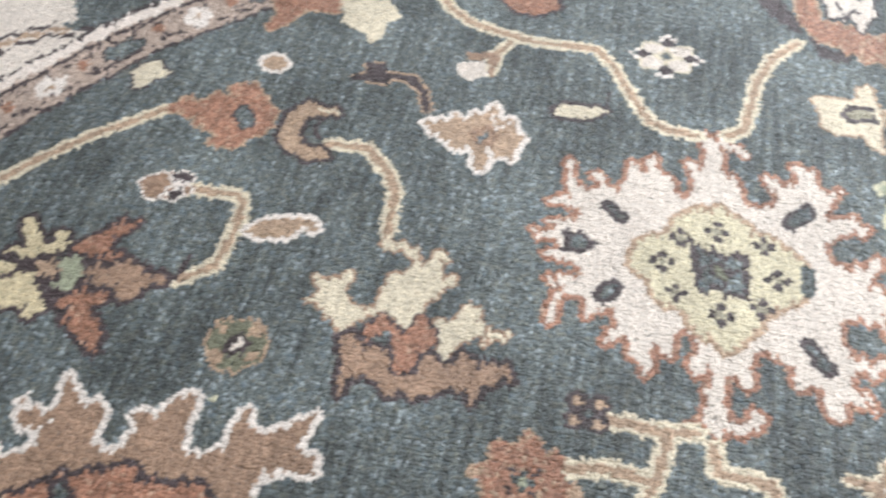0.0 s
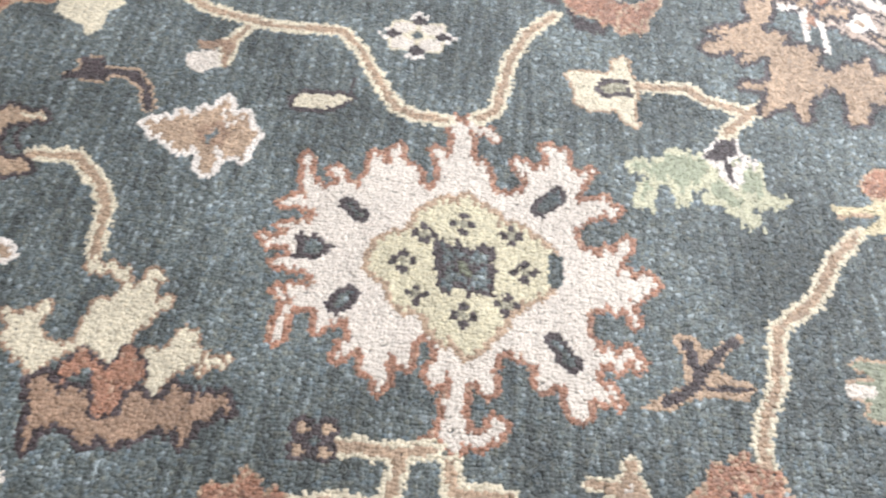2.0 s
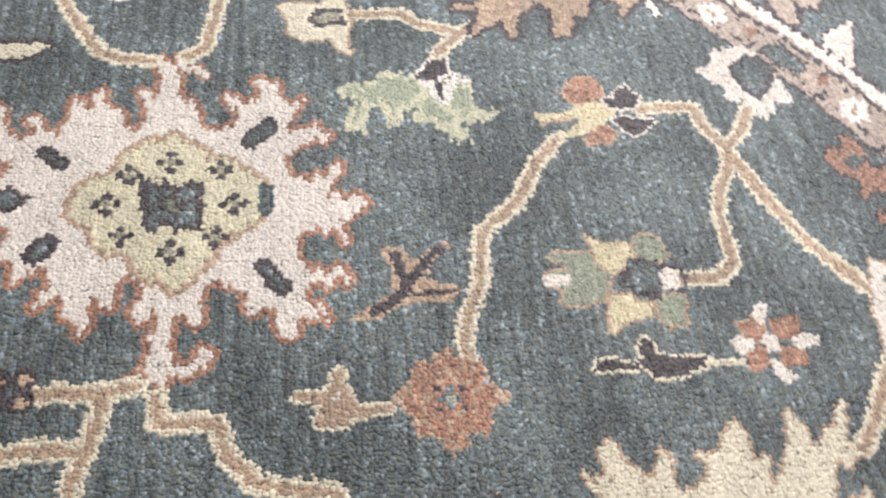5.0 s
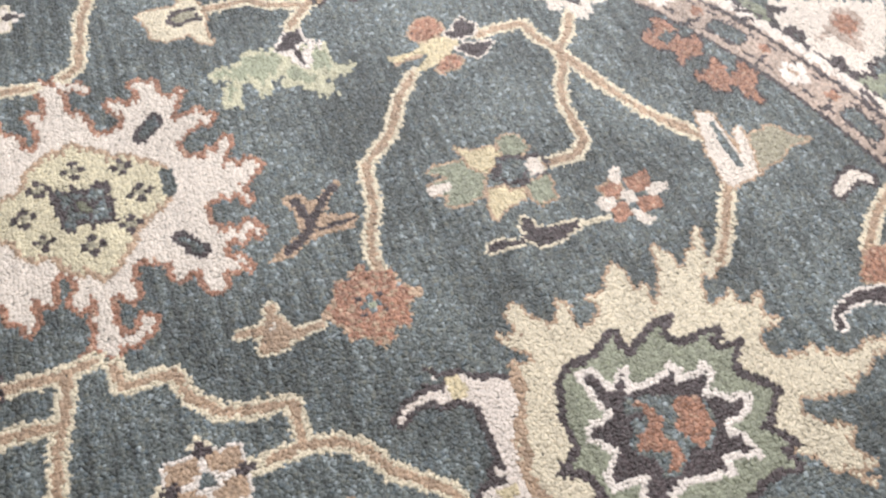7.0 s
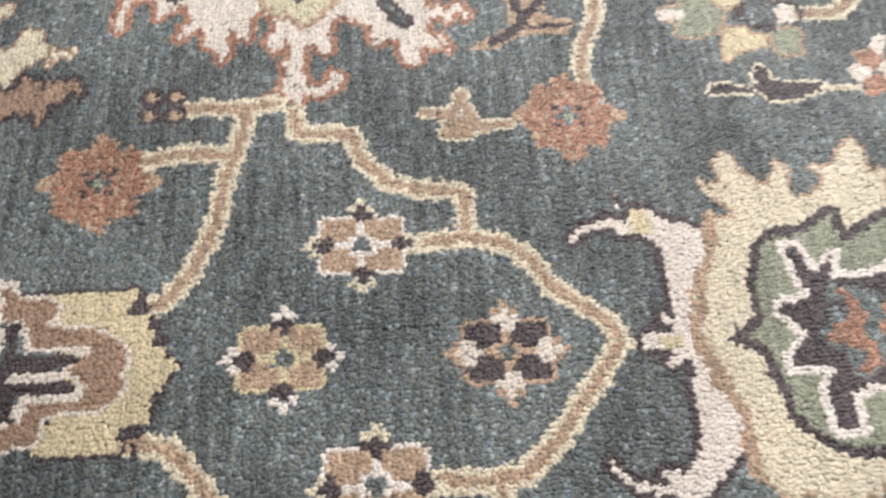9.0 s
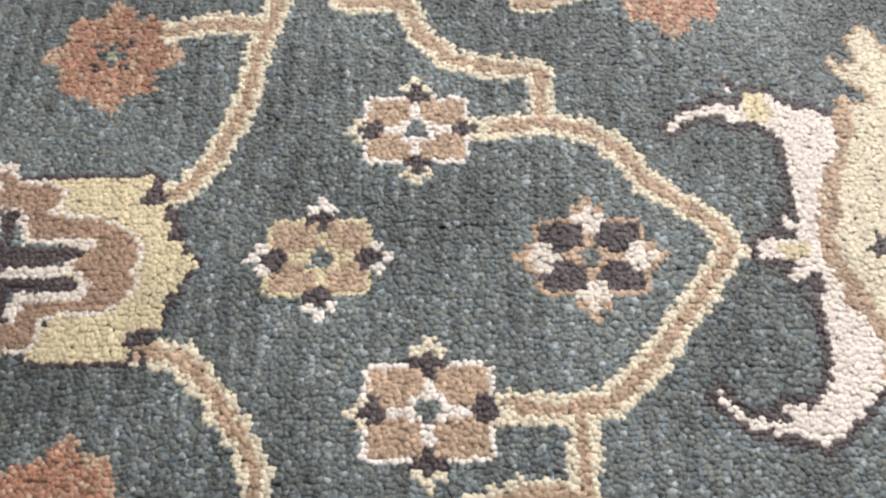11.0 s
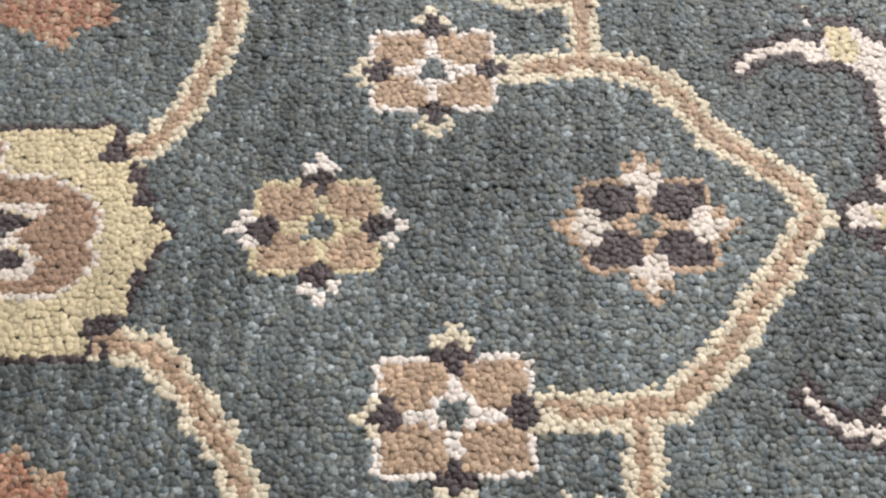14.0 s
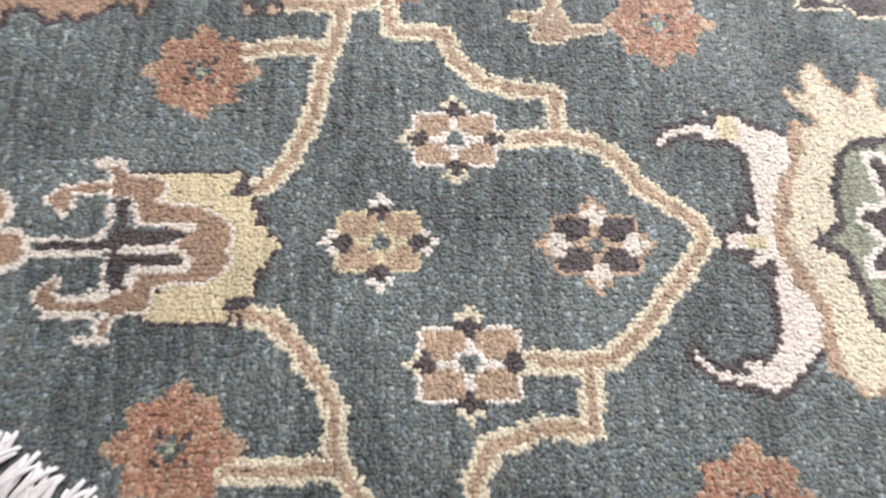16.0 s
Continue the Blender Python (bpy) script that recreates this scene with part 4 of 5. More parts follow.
knot("tan_motif", "tan", area(40.7, 92.5, 43.1, 93.3, 44.3, 91.3, 48.6, 92.5, 48.2, 90.2, 44.4, 89.9, 43.9, 91.6, 42.1, 91.6), ("dark", 2))
knot("tan_motif", "white", stroke(0.45, 39.2, 91, 42.3, 90.7, 42, 88.3, 42, 85.7))
knot("tan_motif", "white", stroke(0.45, 43.3, 87.9, 44.4, 88.8, 44.4, 83.8))
knot("tan_motif", "rust", area(42.4, 89.4, 43.7, 90.1, 43.7, 88.3, 42.6, 87))

knot("oak_leaf", "rust", area(78, 55.4, 79.3, 55.3, 79.9, 53.1, 80.8, 52.2, 79.1, 50.9, 80.7, 50.5, 82.6, 49.9, 82.4, 47.6, 81.2, 46.8, 79.4, 46.8, 77.6, 46, 77.4, 47.1, 78.4, 48.8, 76.3, 49.1, 75.1, 50.1, 74.8, 51.6, 76, 53, 77, 52.7), ("dark", 1))
knot("oak_leaf", "field", area(77, 51.9, 78.3, 52.3, 79.8, 51.9, 78.8, 50.4, 77.2, 50.7))
knot("oak_leaf", "rust", area(78.2, 44.3, 79.6, 43.4, 81.5, 45, 82.7, 45.5, 83.1, 44, 82.6, 42.5, 83.8, 42.1, 85.2, 43.9, 86.4, 44.2, 86.3, 42.5, 87, 41.2, 84.6, 39.2, 85, 36.9, 84.1, 36.4, 83, 38, 83, 40.2, 80.9, 39.7, 79.4, 40.2, 79.4, 41.8, 78.3, 42.7), ("dark", 1), True)
knot("oak_leaf", "field", area(82.9, 43.7, 84.1, 44.1, 84.1, 42.6, 82.9, 42.2))

knot("corner_star", "ivory", area(61.8, 64.8, 64.6, 66.9, 65.1, 68.9, 69.6, 70.4, 70.5, 69.5, 73, 64.7, 73.8, 60.7, 71, 60, 69.6, 57.8, 67.9, 58, 67.5, 60.5, 64.9, 60.3, 65, 62.5))
knot("corner_star", "field", area(67.6, 66.2, 70.1, 68, 72.6, 66, 71.2, 63.6, 68.8, 61.5, 67.6, 64.1), ("dark", 2))

knot("rust_arc", "rust", area(-32, 87.2, -23.8, 88.8, -22.9, 85.8, -25.8, 83.7, -29.1, 84.2), ("dark", 2))

knot("border_palmette", "green", area(94.4, 54.5, 95.5, 52.3, 94.4, 47.1, 96.5, 41.8, 98.7, 38.3, 102.3, 36.1, 104.5, 36, 101, 31.5, 98.7, 34.4, 95.9, 39.6, 94, 43.7, 92.5, 50, 92.4, 55.1))
knot("border_palmette", "ivory", area(96.5, 53.9, 95.2, 50.5, 94.4, 47.1, 96.3, 47.7, 97.6, 46.8, 96.6, 44.7, 96.5, 41.8, 98, 39.9, 100.1, 40.1, 99.1, 37.6, 101.1, 36.4, 102.7, 36.5, 103.5, 38.3, 106.6, 38.8, 114.5, 48.8))
knot("border_palmette", "dark", stroke(0.55, 98.1, 51.9, 97, 51.2, 96.1, 52.5, 95.2, 50.5, 94.4, 47.1, 96.3, 47.7, 97.6, 46.8, 96.8, 45, 95.3, 45.1))
knot("border_palmette", "dark", stroke(0.55, 96.6, 44.7, 96.5, 41.8, 97.4, 41.5, 98, 39.9, 99.9, 40.2, 99.3, 37.7, 101, 36.2, 102.5, 36.3, 103.2, 38.2, 105.4, 38))
knot("border_palmette", "taupe", area(103.4, 48.1, 105.8, 49.4, 108.4, 48, 107.7, 45.1, 104.6, 42.3, 105.9, 41.4, 103.2, 40.4, 103, 42.8, 101.3, 44.5, 97.8, 43.7, 100.4, 45.3))
knot("border_palmette", "rust", area(103.3, 47.2, 105.5, 48.2, 107.2, 46.4, 106.5, 44.8, 104.5, 43.5, 103.4, 44.7))

knot("pale_palmette", "ivory", area(-108.9, 74.3, -92.7, 75.5, -88.9, 70.6, -90.8, 68.4, -88.6, 68.2, -86.3, 68.9, -87.9, 63.6, -90, 59.8, -96.2, 53.1))
knot("pale_palmette", "dark", stroke(0.35, -98.9, 62, -96.5, 65.4, -93.9, 66.9, -91.7, 68.5))
knot("pale_palmette", "dark", stroke(0.35, -97.2, 60.6, -94.6, 63.4, -91.6, 65.8, -88.1, 67.3, -86.1, 69.3))
knot("pale_palmette", "tan", stroke(0.5, -98.5, 61.2, -95.6, 64.4, -92.8, 66.4, -89.3, 68.1))
knot("pale_palmette", "dark", stroke(0.35, -88.3, 64.1, -86.6, 66, -85.6, 68.2))

knot("tan_palmette", "taupe", area(70.8, 80.1, 73.6, 81.6, 76.2, 79.1, 76.8, 75.4, 79, 74.3, 80.7, 77.8, 83, 77.2, 86, 82.8, 84.5, 84.8, 89.1, 91.2, 73.8, 88.8), ("dark", 2))
knot("tan_palmette", "rust", area(73.3, 82.1, 74.5, 85, 76.1, 84.9, 76, 83), ("dark", 2))
knot("tan_palmette", "rust", area(78, 82.7, 79.6, 85.2, 80.7, 84, 79.5, 82.1), ("dark", 2))
knot("tan_palmette", "rust", area(81.9, 83.8, 83.7, 86.3, 84.7, 85.3, 83.5, 83), ("dark", 2))
knot("tan_palmette", "field", area(76.7, 85.3, 78.4, 85.5, 77.3, 83.2, 76.5, 83.6))
knot("tan_palmette", "dark", area(79.8, 78.7, 80.7, 79, 80.2, 75.6, 79.2, 75))
knot("tan_palmette", "ivory", area(81.4, 70.8, 82.9, 73, 87.4, 75.5, 83.3, 63.5, 81.7, 65.6), ("dark", 1))

knot("tan_bloom", "field", area(-30.2, 59.9, -29.1, 61.4, -28.2, 61.8, -27.5, 60.4, -28.2, 59.1, -29.8, 59.1), ("brown", 1))
knot("tan_bloom", "brown", stroke(0.3, -28.7, 61.8, -27.2, 60.3, -27.7, 58.5))

knot("brown_sprig", "tan", area(21.2, 40.2, 23.3, 40.1, 23.9, 38.9, 24.8, 38.5, 26.2, 39.7, 28.2, 41.1, 28.2, 39.8, 26.7, 38.7, 25.8, 37.1, 25.5, 36.1, 28, 35.7, 28.8, 34.8, 27.9, 33.5, 24.7, 33.7, 21.9, 32.9, 20.9, 31.8, 17.2, 31.7, 20.3, 33.7, 21.9, 34.7, 22, 37.2, 21.5, 38.7))
knot("brown_sprig", "dark", stroke(0.55, 22.6, 39, 23.1, 37.2, 23.5, 35.1, 22.2, 33.8, 20.1, 32.7))
knot("brown_sprig", "dark", stroke(0.45, 23.3, 35.7, 24.7, 37, 25.9, 38.6, 27.5, 40))
knot("brown_sprig", "dark", stroke(0.3, 24.4, 34.5, 26.3, 34.6, 28.1, 34.9))

knot("hook_leaf", "cream", stroke(0.25, -50.2, 60.3, -47.6, 60.4))
knot("hook_leaf", "dark", stroke(0.3, -49.4, 59.1, -49.6, 57.1, -48.8, 55.8))

knot("cone_flower", "white", stroke(0.25, -64.3, 42.9, -63.8, 44.3, -62.9, 45.4))

knot("pink_flower", "rust", area(57.1, 30.3, 59.6, 30.7, 59.6, 28.1, 57.5, 28), ("tan", 1))
knot("pink_flower", "rust", area(60.6, 30.6, 64, 31, 63.6, 28.3, 60.5, 28.2))
knot("pink_flower", "rust", area(57, 27.4, 59.5, 27.3, 59.4, 25.2, 56.8, 25))
knot("pink_flower", "rust", area(60.6, 27.5, 63.6, 27.7, 63.7, 25.4, 60.5, 25.2))
knot("pink_flower", "ivory", area(58.8, 30.5, 59.3, 31.7, 60.2, 32.9, 61.1, 32.3, 60.6, 31.2, 59.7, 29.8))
knot("pink_flower", "ivory", area(59, 28.1, 59.8, 29.2, 60.9, 28.8, 60.8, 27.3, 59.5, 26.8))
knot("pink_flower", "ivory", area(55.6, 28.3, 56.8, 29.1, 58.1, 28.4, 58, 27.2, 56.3, 26.7))
knot("pink_flower", "ivory", area(62.3, 28.2, 63.7, 29, 65.6, 28.4, 65.1, 27.5, 62.8, 27))
knot("pink_flower", "ivory", area(59.4, 26.1, 60.1, 26.5, 60.6, 25.3, 62, 23.9, 60.4, 23.6, 59.2, 24.4))

knot("white_fork", "ivory", area(75, 37.5, 76.9, 36.5, 76.7, 33.3, 76.6, 30.7, 76.5, 28.2, 78, 33.2, 79.2, 33.5, 78.5, 29.5, 77.3, 26.8, 78, 26.1, 74.1, 25.5, 72.8, 25.3, 72.2, 26.6, 72.8, 28.9, 72.6, 30.6, 73.5, 32.8, 74, 35.1), ("tan", 1))
knot("white_fork", "field", stroke(0.45, 75.9, 34.8, 75.7, 31.3, 75.7, 28))

knot("sage_flower", "dark", stroke(0.3, 47.4, 38, 49.3, 37.7, 50.7, 37.1, 52.1, 37.1))
knot("sage_flower", "dark", area(47.5, 34.3, 50.1, 34.1, 49.4, 33.2, 47.7, 33.5))
knot("sage_flower", "dark", area(45.8, 36.7, 47.4, 37.1, 46.7, 35.2, 45.8, 35.4))

knot("sprig", "dark", area(-47.9, 67.1, -45.9, 67.7, -46.6, 69.8, -43.8, 70.2, -43.1, 67.2, -44.7, 66.3, -47.6, 66.1))

knot("vase_flower", "rust", area(44, 61.1, 44.9, 62.7, 46.4, 64, 48, 63.9, 49.2, 62.1, 48.7, 60.6, 46.5, 59.7, 44.7, 59.8), ("tan", 1))
knot("vase_flower", "rust", area(45.6, 54.2, 46.6, 55.4, 48.1, 56.5, 49.5, 55.2, 48.7, 53.9, 46, 53.5), ("tan", 1))
knot("vase_flower", "yellow", area(40.1, 57.9, 43.3, 58, 45.3, 59.4, 48.6, 60, 49.9, 59.2, 50, 57.8, 48.5, 56.7, 45.9, 55.1, 42.5, 54.2, 44.7, 56.3, 45.5, 57.2, 42.5, 57.2, 40.4, 56.4))
knot("vase_flower", "tan", stroke(0.3, 40.8, 56.7, 44.5, 57.2))
knot("vase_flower", "dark", area(48.9, 60.6, 50.4, 60.4, 50.8, 62, 52.3, 62.6, 52.6, 61.6, 53.6, 61.1, 52.9, 59.3, 50.9, 58.9, 49.4, 59.1), ("ivory", 1))
knot("vase_flower", "dark", area(49.1, 57.2, 51, 57.9, 52.1, 57.2, 54.8, 57.5, 53.8, 56.1, 51.9, 54.9, 50.8, 55.1, 50.5, 56.3), ("ivory", 1))



knot("crescent_leaf", "rust", area(8.9, 96.7, 12.1, 94.2, 12.4, 90.6, 15.7, 90, 18.2, 88.8, 21.4, 87.1, 21.1, 83.5, 17.9, 83.3, 14.4, 85.7, 11.5, 86.5, 9.7, 89.4), ("tan", 1))
knot("crescent_leaf", "rust", area(18, 87.6, 19.4, 87.4, 21.4, 89.2, 23.4, 91, 22.9, 88.1, 20.4, 85, 17.8, 83.8), ("tan", 1))
knot("crescent_leaf", "ivory", area(13.2, 96.3, 19.4, 96.3, 20.1, 93, 17.9, 89.3, 16.3, 91.7, 13.5, 91.6), ("dark", 1))
knot("crescent_leaf", "dark", stroke(0.3, 14.8, 94.1, 16.2, 91.9, 17.8, 93.5))
knot("crescent_leaf", "dark", area(3.2, 94.3, 6.4, 94.9, 9, 90.7, 10.3, 86.9, 8.2, 87.7, 5.7, 90.4))
knot("crescent_leaf", "dark", area(10.6, 86.5, 13.1, 85.2, 16.8, 83.9, 15, 82.4, 12, 83.2))

knot("ivory_bud", "ivory", area(-34.6, 72.1, -31.2, 73.2, -30.2, 70.7, -32.3, 69.2, -34.3, 69.9))
knot("ivory_bud", "brown", area(-33.9, 74.4, -30.2, 75.2, -29.2, 73.9, -29.7, 70.2, -30.4, 70.9, -30.6, 73.5, -33.3, 73))

knot("tan_bloom", "brown", area(-30.7, 59.6, -29.4, 61.3, -28.3, 62.2, -27.1, 61.1, -27.1, 59.4, -27.9, 58, -28.7, 59.2, -30.2, 58.7))
knot("tan_bloom", "field", area(-29.7, 60, -28.5, 61.2, -27.9, 60, -29, 59.3))
knot("tan_bloom", "white", stroke(0.3, -28.3, 63.5, -27.4, 61.7, -26, 62.3))
knot("tan_bloom", "white", stroke(0.3, -27.9, 58, -27.1, 57, -27.2, 56.1))



knot("field_lint", "lime", area(29.7, 15, 30.1, 14.8, 29.9, 14.4, 29.6, 14.5))
knot("field_lint", "white", area(29.7, 14, 30, 13.9, 29.9, 13.2, 29.6, 13.4))
knot("field_lint", "lime", area(-48.9, 19.8, -48.2, 19.8, -48.1, 19.2, -48.6, 19.2))


knot("flower_heart", "dark", area(-0.1, 46.3, 0.5, 47.1, 1.1, 46.3, 2.3, 46.1, 1.5, 45.1, 1.1, 44, 0.2, 44.4, -0.8, 43.9, -0.6, 45.1, -1.4, 45.7))
knot("flower_heart", "olive", area(-0.2, 45.9, 0.7, 46.3, 1.4, 45.5, 0.7, 44.6, -0.1, 44.9))

# the stripes of the border run in front of its palmettes
band("inner_guard", "dark", 103.1, 103.9, np.sin(ARC * 3.4) > -0.55)
band("ivory_stripe", "taupe", 103.9, 106.2)
band("ivory_stripe", "pink", 104.3 + 0.25 * np.sin(ARC * 2.3), 106.2)
band("ivory_stripe", "dark", 106.0, 106.8, np.sin(ARC * 3.4) > -0.3)

knot("ivory_stripe", "dark", stroke(0.35, 98.7, 33.8, 99.5, 33, 99.5, 30.4, 98.5, 30.2, 98.1, 32.4, 98.7, 33.8))
knot("ivory_stripe", "dark", stroke(0.35, 91, 53.6, 91.7, 52.5, 93.4, 52.9))
knot("ivory_stripe", "dark", stroke(0.35, 90.2, 51.9, 91.2, 51, 92.3, 50.8))

# ---- the rug: every knot of the pile a tuft of its own ----


def ground_shape():
    """The stretch of the rug whose knots are built one by one."""
    return area(-106, 38, -66, 0, -40, -25, 58, -25, 80, -18, 117, 26, 117, 78, 92, 100, -28, 100, -106, 76) & (RAD < OUTER)


def tufts(name, sel, sides, rings):
    """One mesh of tufts, one closed-topped tuft for each chosen knot."""
    rows, cols = np.nonzero(sel)
    count = len(rows)
    if not count:
        return None
    rng = np.random.default_rng(7 + count)
    half = np.zeros(count)
    if len(rings) > 1:
        split = rng.random(count) < (0.94 if len(rings) > 2 else 0.3)
        rows, cols = np.r_[rows, rows[split]], np.r_[cols, cols[split]]
        half = np.r_[np.where(split, -1.0, 0.0), np.ones(split.sum())]
        count = len(rows)
    x, y = GX[rows, cols] / 100, GY[rows, cols] / 100
    sway = 0.0005 * np.sin(x * 31 + rows * 1.7) * np.sin(y * 17 + x * 9)
    parted = np.exp(-(((x - 0.13) / 0.11) ** 2) - ((y - 0.01) / 0.05) ** 2) * (0.6 + 0.4 * np.sin(x * 60 + rows * 0.9))
    sway = sway - 0.00034 * parted * (np.mod(rows, 5) - 2.0)
    x = x + rng.normal(0, 0.00062, count)
    y = y + rng.normal(0, 0.0005, count) + sway
    x, y = x + half * STEP_X * 0.0024, y + half * STEP_Y * 0.0026 * np.sin(cols * 5.1 + rows * 3.3)
    y = y + STEP_Y / 100 * 0.5 * (np.mod(np.sin(cols * 12.9898) * 43758.5453, 1.0) - 0.5)
    size = rng.uniform(0.86, 1.16, count) * np.where(half != 0, 0.74, 1.0)
    top = rng.normal(0, 0.00028 if len(rings) > 2 else 0.00022, count) + 0.0007 * np.sin(x * 23 + 1) * np.sin(y * 19)
    lean_x = rng.normal(0.0, 0.0006, count)
    lean_y = rng.normal(-0.0001, 0.0006, count)
    spin = rng.uniform(0, 6.28, count)
    verts = np.zeros((count, sides * len(rings) + 1, 3), np.float32)
    around = np.arange(sides) * 2 * np.pi / sides
    for k, (r, z, lean) in enumerate(rings):
        wob = 1 + rng.normal(0, 0.07, (count, sides))
        ang = spin[:, None] + around[None]
        s = slice(k * sides, (k + 1) * sides)
        verts[:, s, 0] = x[:, None] + lean * lean_x[:, None] + r * STEP_X * 0.0097 * size[:, None] * wob * np.cos(ang)
        verts[:, s, 1] = y[:, None] + lean * lean_y[:, None] + r * STEP_Y / 100 * size[:, None] * wob * np.sin(ang)
        verts[:, s, 2] = z + top[:, None]
    verts[:, -1, 0], verts[:, -1, 1], verts[:, -1, 2] = x + lean_x, y + lean_y, 0.0002 + top
    i = np.arange(sides)
    j = (i + 1) % sides
    quads = np.concatenate([np.stack([k * sides + i, k * sides + j, (k + 1) * sides + j, (k + 1) * sides + i], 1) for k in range(len(rings) - 1)])
    last = (len(rings) - 1) * sides
    caps = np.stack([last + i, last + j, np.full(sides, sides * len(rings))], 1)
    per = verts.shape[1]
    base = (np.arange(count) * per)[:, None]
    loops = np.concatenate([(base + quads.ravel()[None]), (base + caps.ravel()[None])], 1).ravel()
    sizes = np.tile(np.r_[np.full(len(quads), 4), np.full(sides, 3)], count)
    me = bpy.data.meshes.new(name)
    me.vertices.add(count * per)
    me.vertices.foreach_set("co", verts.ravel())
    me.loops.add(len(loops))
    me.loops.foreach_set("vertex_index", loops.astype(np.int32))
    me.polygons.add(len(sizes))
    me.polygons.foreach_set("loop_start", np.r_[0, np.cumsum(sizes)[:-1]].astype(np.int32))
    shades = chart[rows, cols]
    used = sorted(set(shades.tolist()))
    for u in used:
        me.materials.append(DYES[COLOURS[u]])
    slot = np.searchsorted(used, shades)
    me.polygons.foreach_set("material_index", np.repeat(slot, len(quads) + sides).astype(np.int32))
    me.polygons.foreach_set("use_smooth", np.ones(len(sizes), bool))
    me.update(calc_edges=True)
    return me


def part(name, mesh, parent, label=""):
    ob = new(name, mesh)
    ob.parent = parent
    return tagged(ob, label)


FINE = ((0.92, -0.0009, 0.0), (0.74, -0.00032, 0.6), (0.42, -0.00006, 1.0))
COARSE = ((0.88, -0.0007, 0.0), (0.58, -0.00012, 0.9))

rug = tagged(new("rug"), "round slate-teal hand-knotted wool rug with floral motifs", "rug")

bm = bmesh.new()
bmesh.ops.create_cone(bm, cap_ends=True, segments=96, radius1=OUTER / 100, radius2=OUTER / 100 - 0.004, depth=0.006)
base = bpy.data.meshes.new("backing")
bm.to_mesh(base)
bm.free()
base.materials.append(plain("cotton_backing", (0.05, 0.055, 0.055), 0.95, 400))
backing = part("backing", base, rug, "dark cotton foundation under the pile")
backing.location = (CX / 100, CY / 100, -0.0062)

LABELS = {
    "wool_field": "slate-teal wool pile with streaky dye",
    "inner_guard": "taupe border ring with white flowers and dark edges",
    "ivory_stripe": "rose-ivory stripe of the border with uneven edge",
    "main_border": "slate-teal outer border",
    "ivory_flower": "large ivory flower with rust outline",
    "flower_heart": "straw-yellow flower centre with dark dots",
    "heart_dot": "small dark cross on the straw flower centre",
    "flower_eye": "plum-edged eye of the ivory flower",
    "vine": "cream-edged tan vine",
    "rosette": "mottled rust rosette with pale eye",
    "clover": "plum clover with tan dots",
    "cream_medallion": "cream medallion with flame-like points",
    "medallion_heart": "sage and plum medallion centre with white zigzag",
    "medallion_scroll": "rose-ivory curling arms edged in plum",
    "cream_palmette": "straw and brown palmette with plum cross",
    "palmette_stem": "brown stem edged in cream",
    "tan_blossom": "tan four-petal blossom edged in white",
    "cream_blossom": "straw-edged four-petal blossom",
    "plum_blossom": "plum four-petal blossom with ivory buds",
    "white_blossom": "ivory four-petal blossom with plum buds",
    "brown_palmette": "brown palmette with white outline",
    "bud": "tan bud edged in cream",
    "pink_flower": "ivory and rust small flower",
    "dark_bird": "plum spindle edged in cream",
    "sage_flower": "sage and straw flower with plum heart",
    "vase_flower": "straw and rust flower with plum buds",
    "bow_flower": "cream bow-shaped flower with plum slot",
    "palm_leaf": "pale sage palm leaf with plum stem",
    "white_leaf": "cream sliver leaf edged in plum",
    "ivory_bud": "ivory bud with brown cap",
    "tan_bloom": "tan bloom edged in white",
    "sprig": "plum sprig edged in tan",
    "hook_leaf": "tan hooked leaf edged in plum",
    "rust_leaf": "rust leaf with teal eye",
    "ring_flower": "tan dot ringed in white",
    "small_star": "cream star edged in plum",
    "cream_leaf": "cream and rust leaf",
    "cone_flower": "brown cone flower with white net",
    "split_leaf": "tan split leaf edged in white",
    "ring_disc": "olive and tan ring with plum eye",
    "stag_flower": "cream antlered flower on a brown leaf",
    "claw_flower": "straw, rust and brown claw-like flower",
    "white_fork": "ivory fork with faded sage leaf",
    "white_comma": "ivory comma edged in plum",
    "field_lint": "pale stray tufts",
    "far_hook": "plum hook edged in white below rust",
    "tan_motif": "tan serrated leaf edged in plum",
    "crescent_leaf": "rust crescent leaf with plum tips",
    "oak_leaf": "rust lobed leaf edged in brown",
    "corner_star": "ivory star with teal heart",
    "rust_arc": "rust arc edged in plum",
    "brown_sprig": "plum sprig edged in tan",
    "border_palmette": "ivory border palmette on sage ground",
    "pale_palmette": "ivory border palmette with plum dashes",
    "tan_palmette": "taupe border palmette with rust spots",
}
woven = ground_shape()
near = (GX > -27) & (GX < 45) & (GY > -24) & (GY < 22)
for k, name in enumerate(PARTS):
    mine = woven & (owner == k)
    for zone, sides, rings in ((near, 5, FINE), (~near, 5, COARSE)):
        mesh = tufts(name, mine & zone, sides, rings)
        if mesh:
            ob = part(name, mesh, rug, LABELS.get(name, ""))
            if name == "wool_field":
                tagged(ob, kind="stuff")

# the rest of the rug, outside the stretch above: plain field and border rings in flat pile
SEG = 120


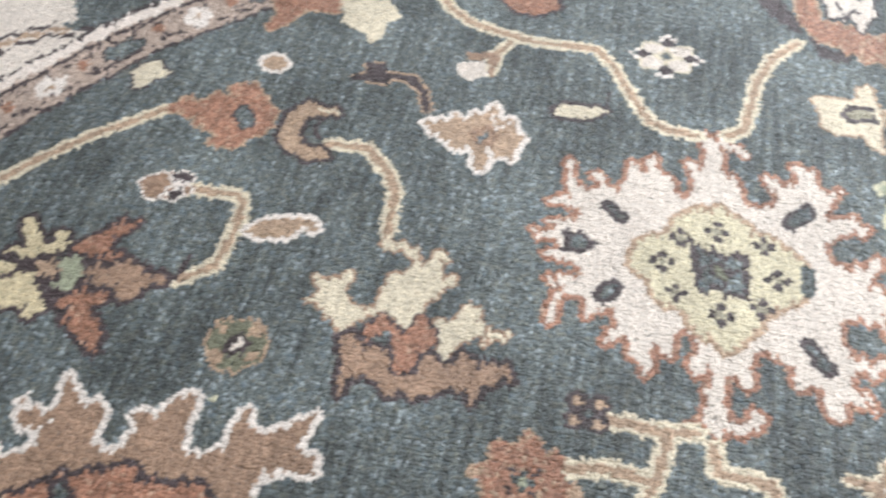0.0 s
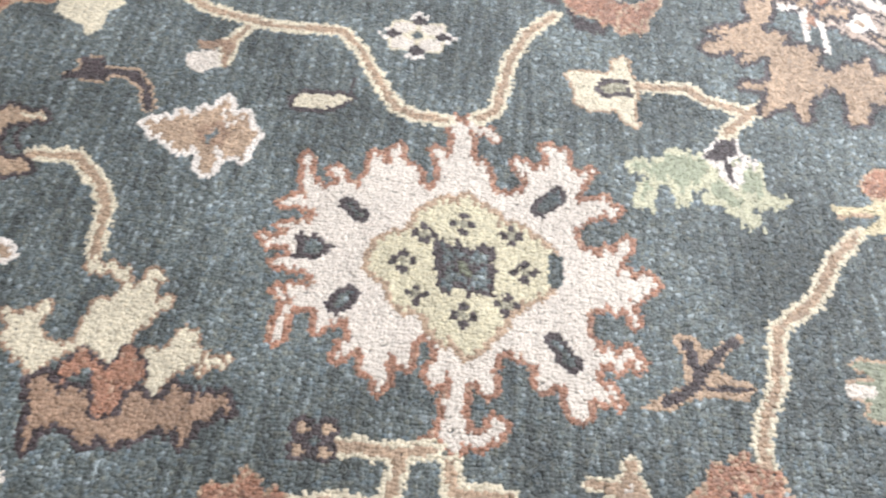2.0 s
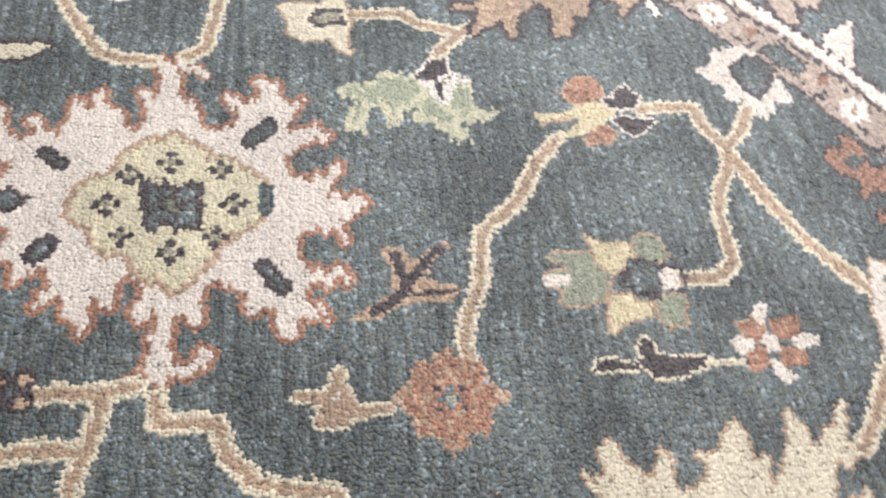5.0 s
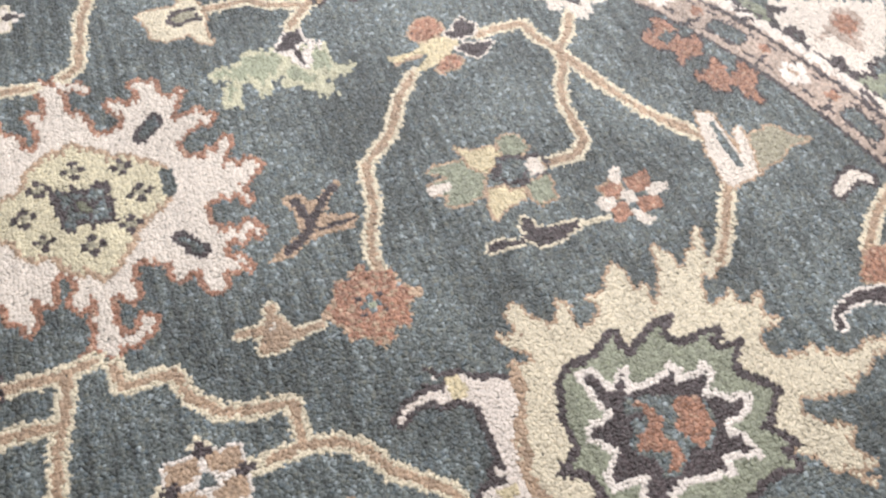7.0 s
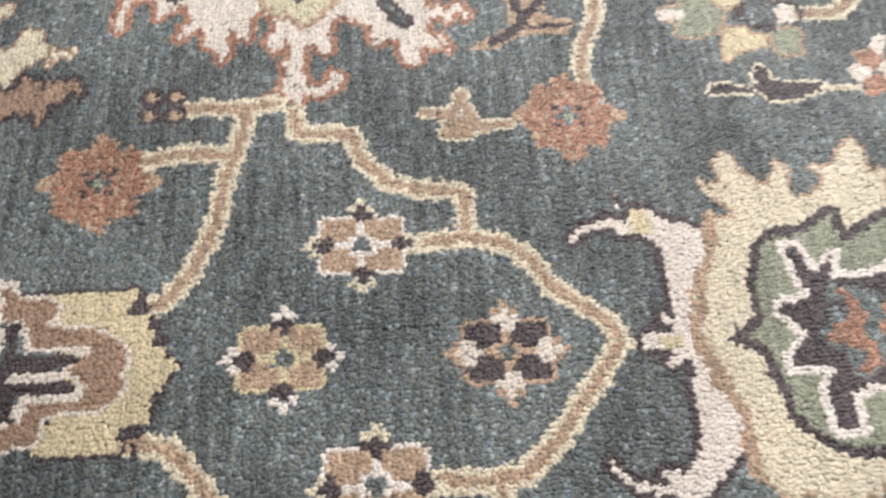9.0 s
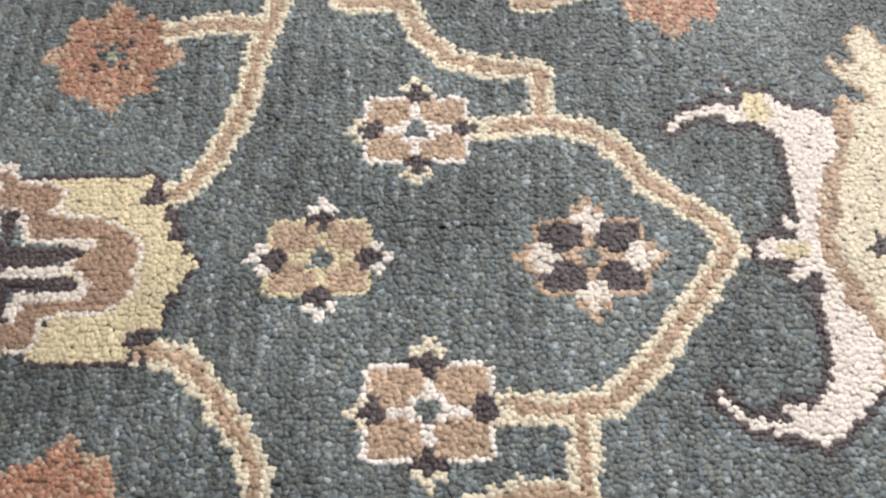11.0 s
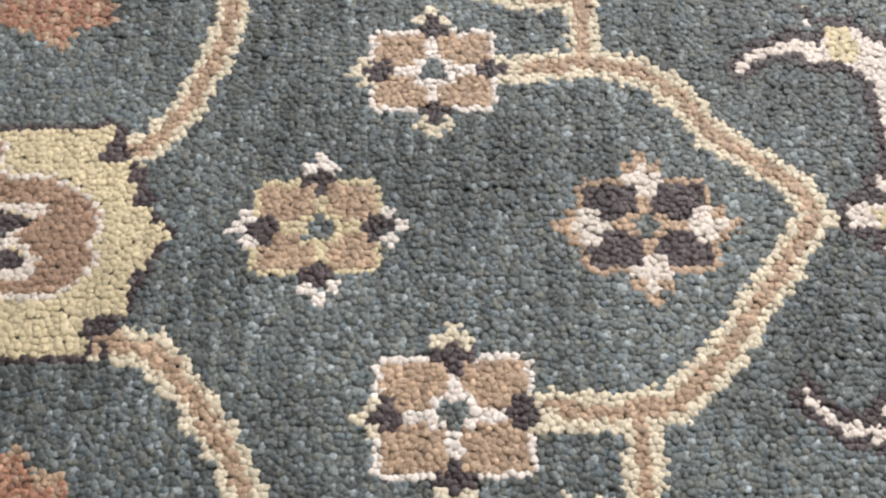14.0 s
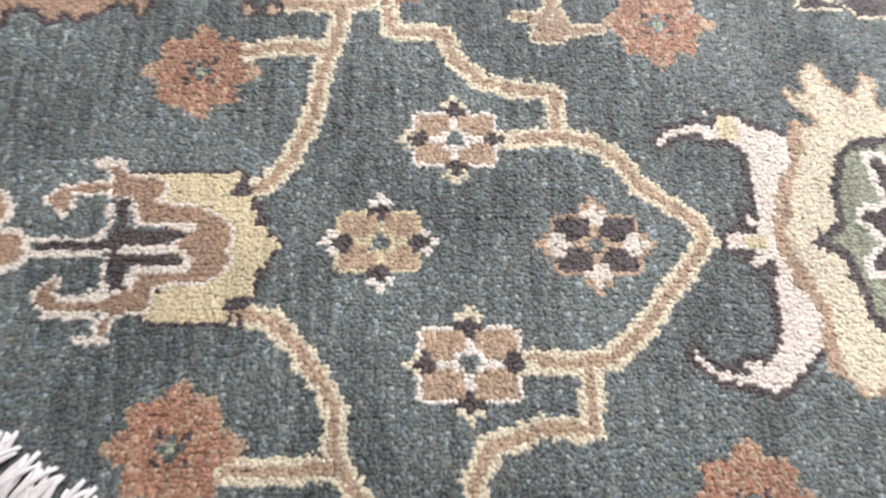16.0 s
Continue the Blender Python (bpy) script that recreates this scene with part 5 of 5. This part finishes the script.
def ring_sheet(name, r0, r1, dye, z):
    bm = bmesh.new()
    rows = []
    for r in (r0, r1):
        rows.append([bm.verts.new((CX / 100 + r / 100 * math.cos(6.28318 * s / SEG), CY / 100 + r / 100 * math.sin(6.28318 * s / SEG), z)) for s in range(SEG)])
    for s in range(SEG):
        bm.faces.new((rows[0][s], rows[1][s], rows[1][(s + 1) % SEG], rows[0][(s + 1) % SEG]))
    me = bpy.data.meshes.new(name)
    bm.to_mesh(me)
    bm.free()
    me.materials.append(DYES[dye])
    return part(name, me, rug)


ring_sheet("wool_field", 0.5, 96.6, "field", -0.0029)
ring_sheet("inner_guard", 96.6, 103.9, "taupe", -0.0029)
ring_sheet("main_border", 103.9, OUTER - 0.6, "field", -0.0029)

# ---- the fringe of another rug that lies over this one ----
cotton = plain("white_cotton", (0.80, 0.76, 0.78), 0.8, 300)
over = tagged(new("overlying_rug"), "edge of another rug with white cotton fringe", "rug")


def fringe_strand(x, y, dx, dy, length, rng):
    """A soft twisted strand as a bent tapering tube."""
    bm = bmesh.new()
    rings = []
    bend, lift = rng.uniform(-0.3, 0.3), rng.uniform(0.001, 0.006)
    for k in range(7):
        s = k / 6
        px = x + dx * length * s - dy * length * bend * s * s
        py = y + dy * length * s + dx * length * bend * s * s
        pz = 0.004 + lift * math.sin(s * 3.0) - 0.002 * s
        r = 0.0030 * (1 - 0.35 * s) * (1 + 0.12 * math.sin(s * 14 + bend * 20))
        rings.append([bm.verts.new((px - dy * r * math.cos(q), py + dx * r * math.cos(q), pz + r * math.sin(q))) for q in (0, 1.05, 2.09, 3.14, 4.19, 5.24)])
    for a, b in zip(rings[:-1], rings[1:]):
        for k in range(6):
            bm.faces.new((a[k], a[(k + 1) % 6], b[(k + 1) % 6], b[k]))
    bm.faces.new(rings[-1])
    bmesh.ops.recalc_face_normals(bm, faces=bm.faces)
    for f in bm.faces:
        f.smooth = True
    me = bpy.data.meshes.new("strand")
    bm.to_mesh(me)
    bm.free()
    me.materials.append(cotton)
    return me


rng = random.Random(5)
ux, uy = 0.866, -0.5
nx, ny = 0.5, 0.866
ex, ey = -0.375, -0.155
for k in range(120):
    s = k * 0.00266 - 0.06
    a = -0.06 + 0.12 * math.sin(k * 0.8) + rng.uniform(-0.12, 0.12)
    dx, dy = nx * math.cos(a) - ny * math.sin(a), nx * math.sin(a) + ny * math.cos(a)
    part("strand", fringe_strand(ex + ux * s + nx * rng.uniform(-0.004, 0.002), ey + uy * s + ny * rng.uniform(-0.004, 0.002), dx, dy, rng.uniform(0.036, 0.05), rng), over)
bm = bmesh.new()
corners = [(-0.10, 0), (0.30, 0), (0.30, -0.30), (-0.10, -0.30)]
low = [bm.verts.new((ex + ux * s + nx * d, ey + uy * s + ny * d, 0.001)) for s, d in corners]
high = [bm.verts.new((ex + ux * s + nx * d, ey + uy * s + ny * d, 0.009)) for s, d in corners]
bm.faces.new(high)
for k in range(4):
    bm.faces.new((low[k], low[(k + 1) % 4], high[(k + 1) % 4], high[k]))
bmesh.ops.recalc_face_normals(bm, faces=bm.faces)
bmesh.ops.bevel(bm, geom=bm.edges[:], offset=0.002, segments=2, affect="EDGES")
me = bpy.data.meshes.new("rug_edge")
bm.to_mesh(me)
bm.free()
me.materials.append(wool("rose_wool", (0.5, 0.3, 0.27)))
part("rug_edge", me, over, "rose wool edge")

# ---- plain room around ----
wall_paint = plain("wall_paint", (0.78, 0.78, 0.78), 0.9, 3.0)
floor_paint = plain("floor_concrete", (0.33, 0.31, 0.29), 0.7, 6.0)


def slab(name, x0, x1, y0, y1, z0, z1, mat):
    bm = bmesh.new()
    bmesh.ops.create_cube(bm, size=1.0)
    for v in bm.verts:
        v.co = ((x0 + x1) / 2 + v.co.x * (x1 - x0), (y0 + y1) / 2 + v.co.y * (y1 - y0), (z0 + z1) / 2 + v.co.z * (z1 - z0))
    me = bpy.data.meshes.new(name)
    bm.to_mesh(me)
    bm.free()
    me.materials.append(mat)
    return tagged(new(name, me), kind="structure")


Z = -0.0092
slab("floor", -6, 6, -6, 6, Z - 0.1, Z, floor_paint)
slab("ceiling", -6, 6, -6, 6, 2.6, 2.7, wall_paint)
slab("wall_north", -6.1, 6.1, 6, 6.1, Z - 0.1, 2.7, wall_paint)
slab("wall_south", -6.1, 6.1, -6.1, -6, Z - 0.1, 2.7, wall_paint)
slab("wall_east", 6, 6.1, -6, 6, Z - 0.1, 2.7, wall_paint)
slab("wall_west", -6.1, -6, -6, 6, Z - 0.1, 2.7, wall_paint)
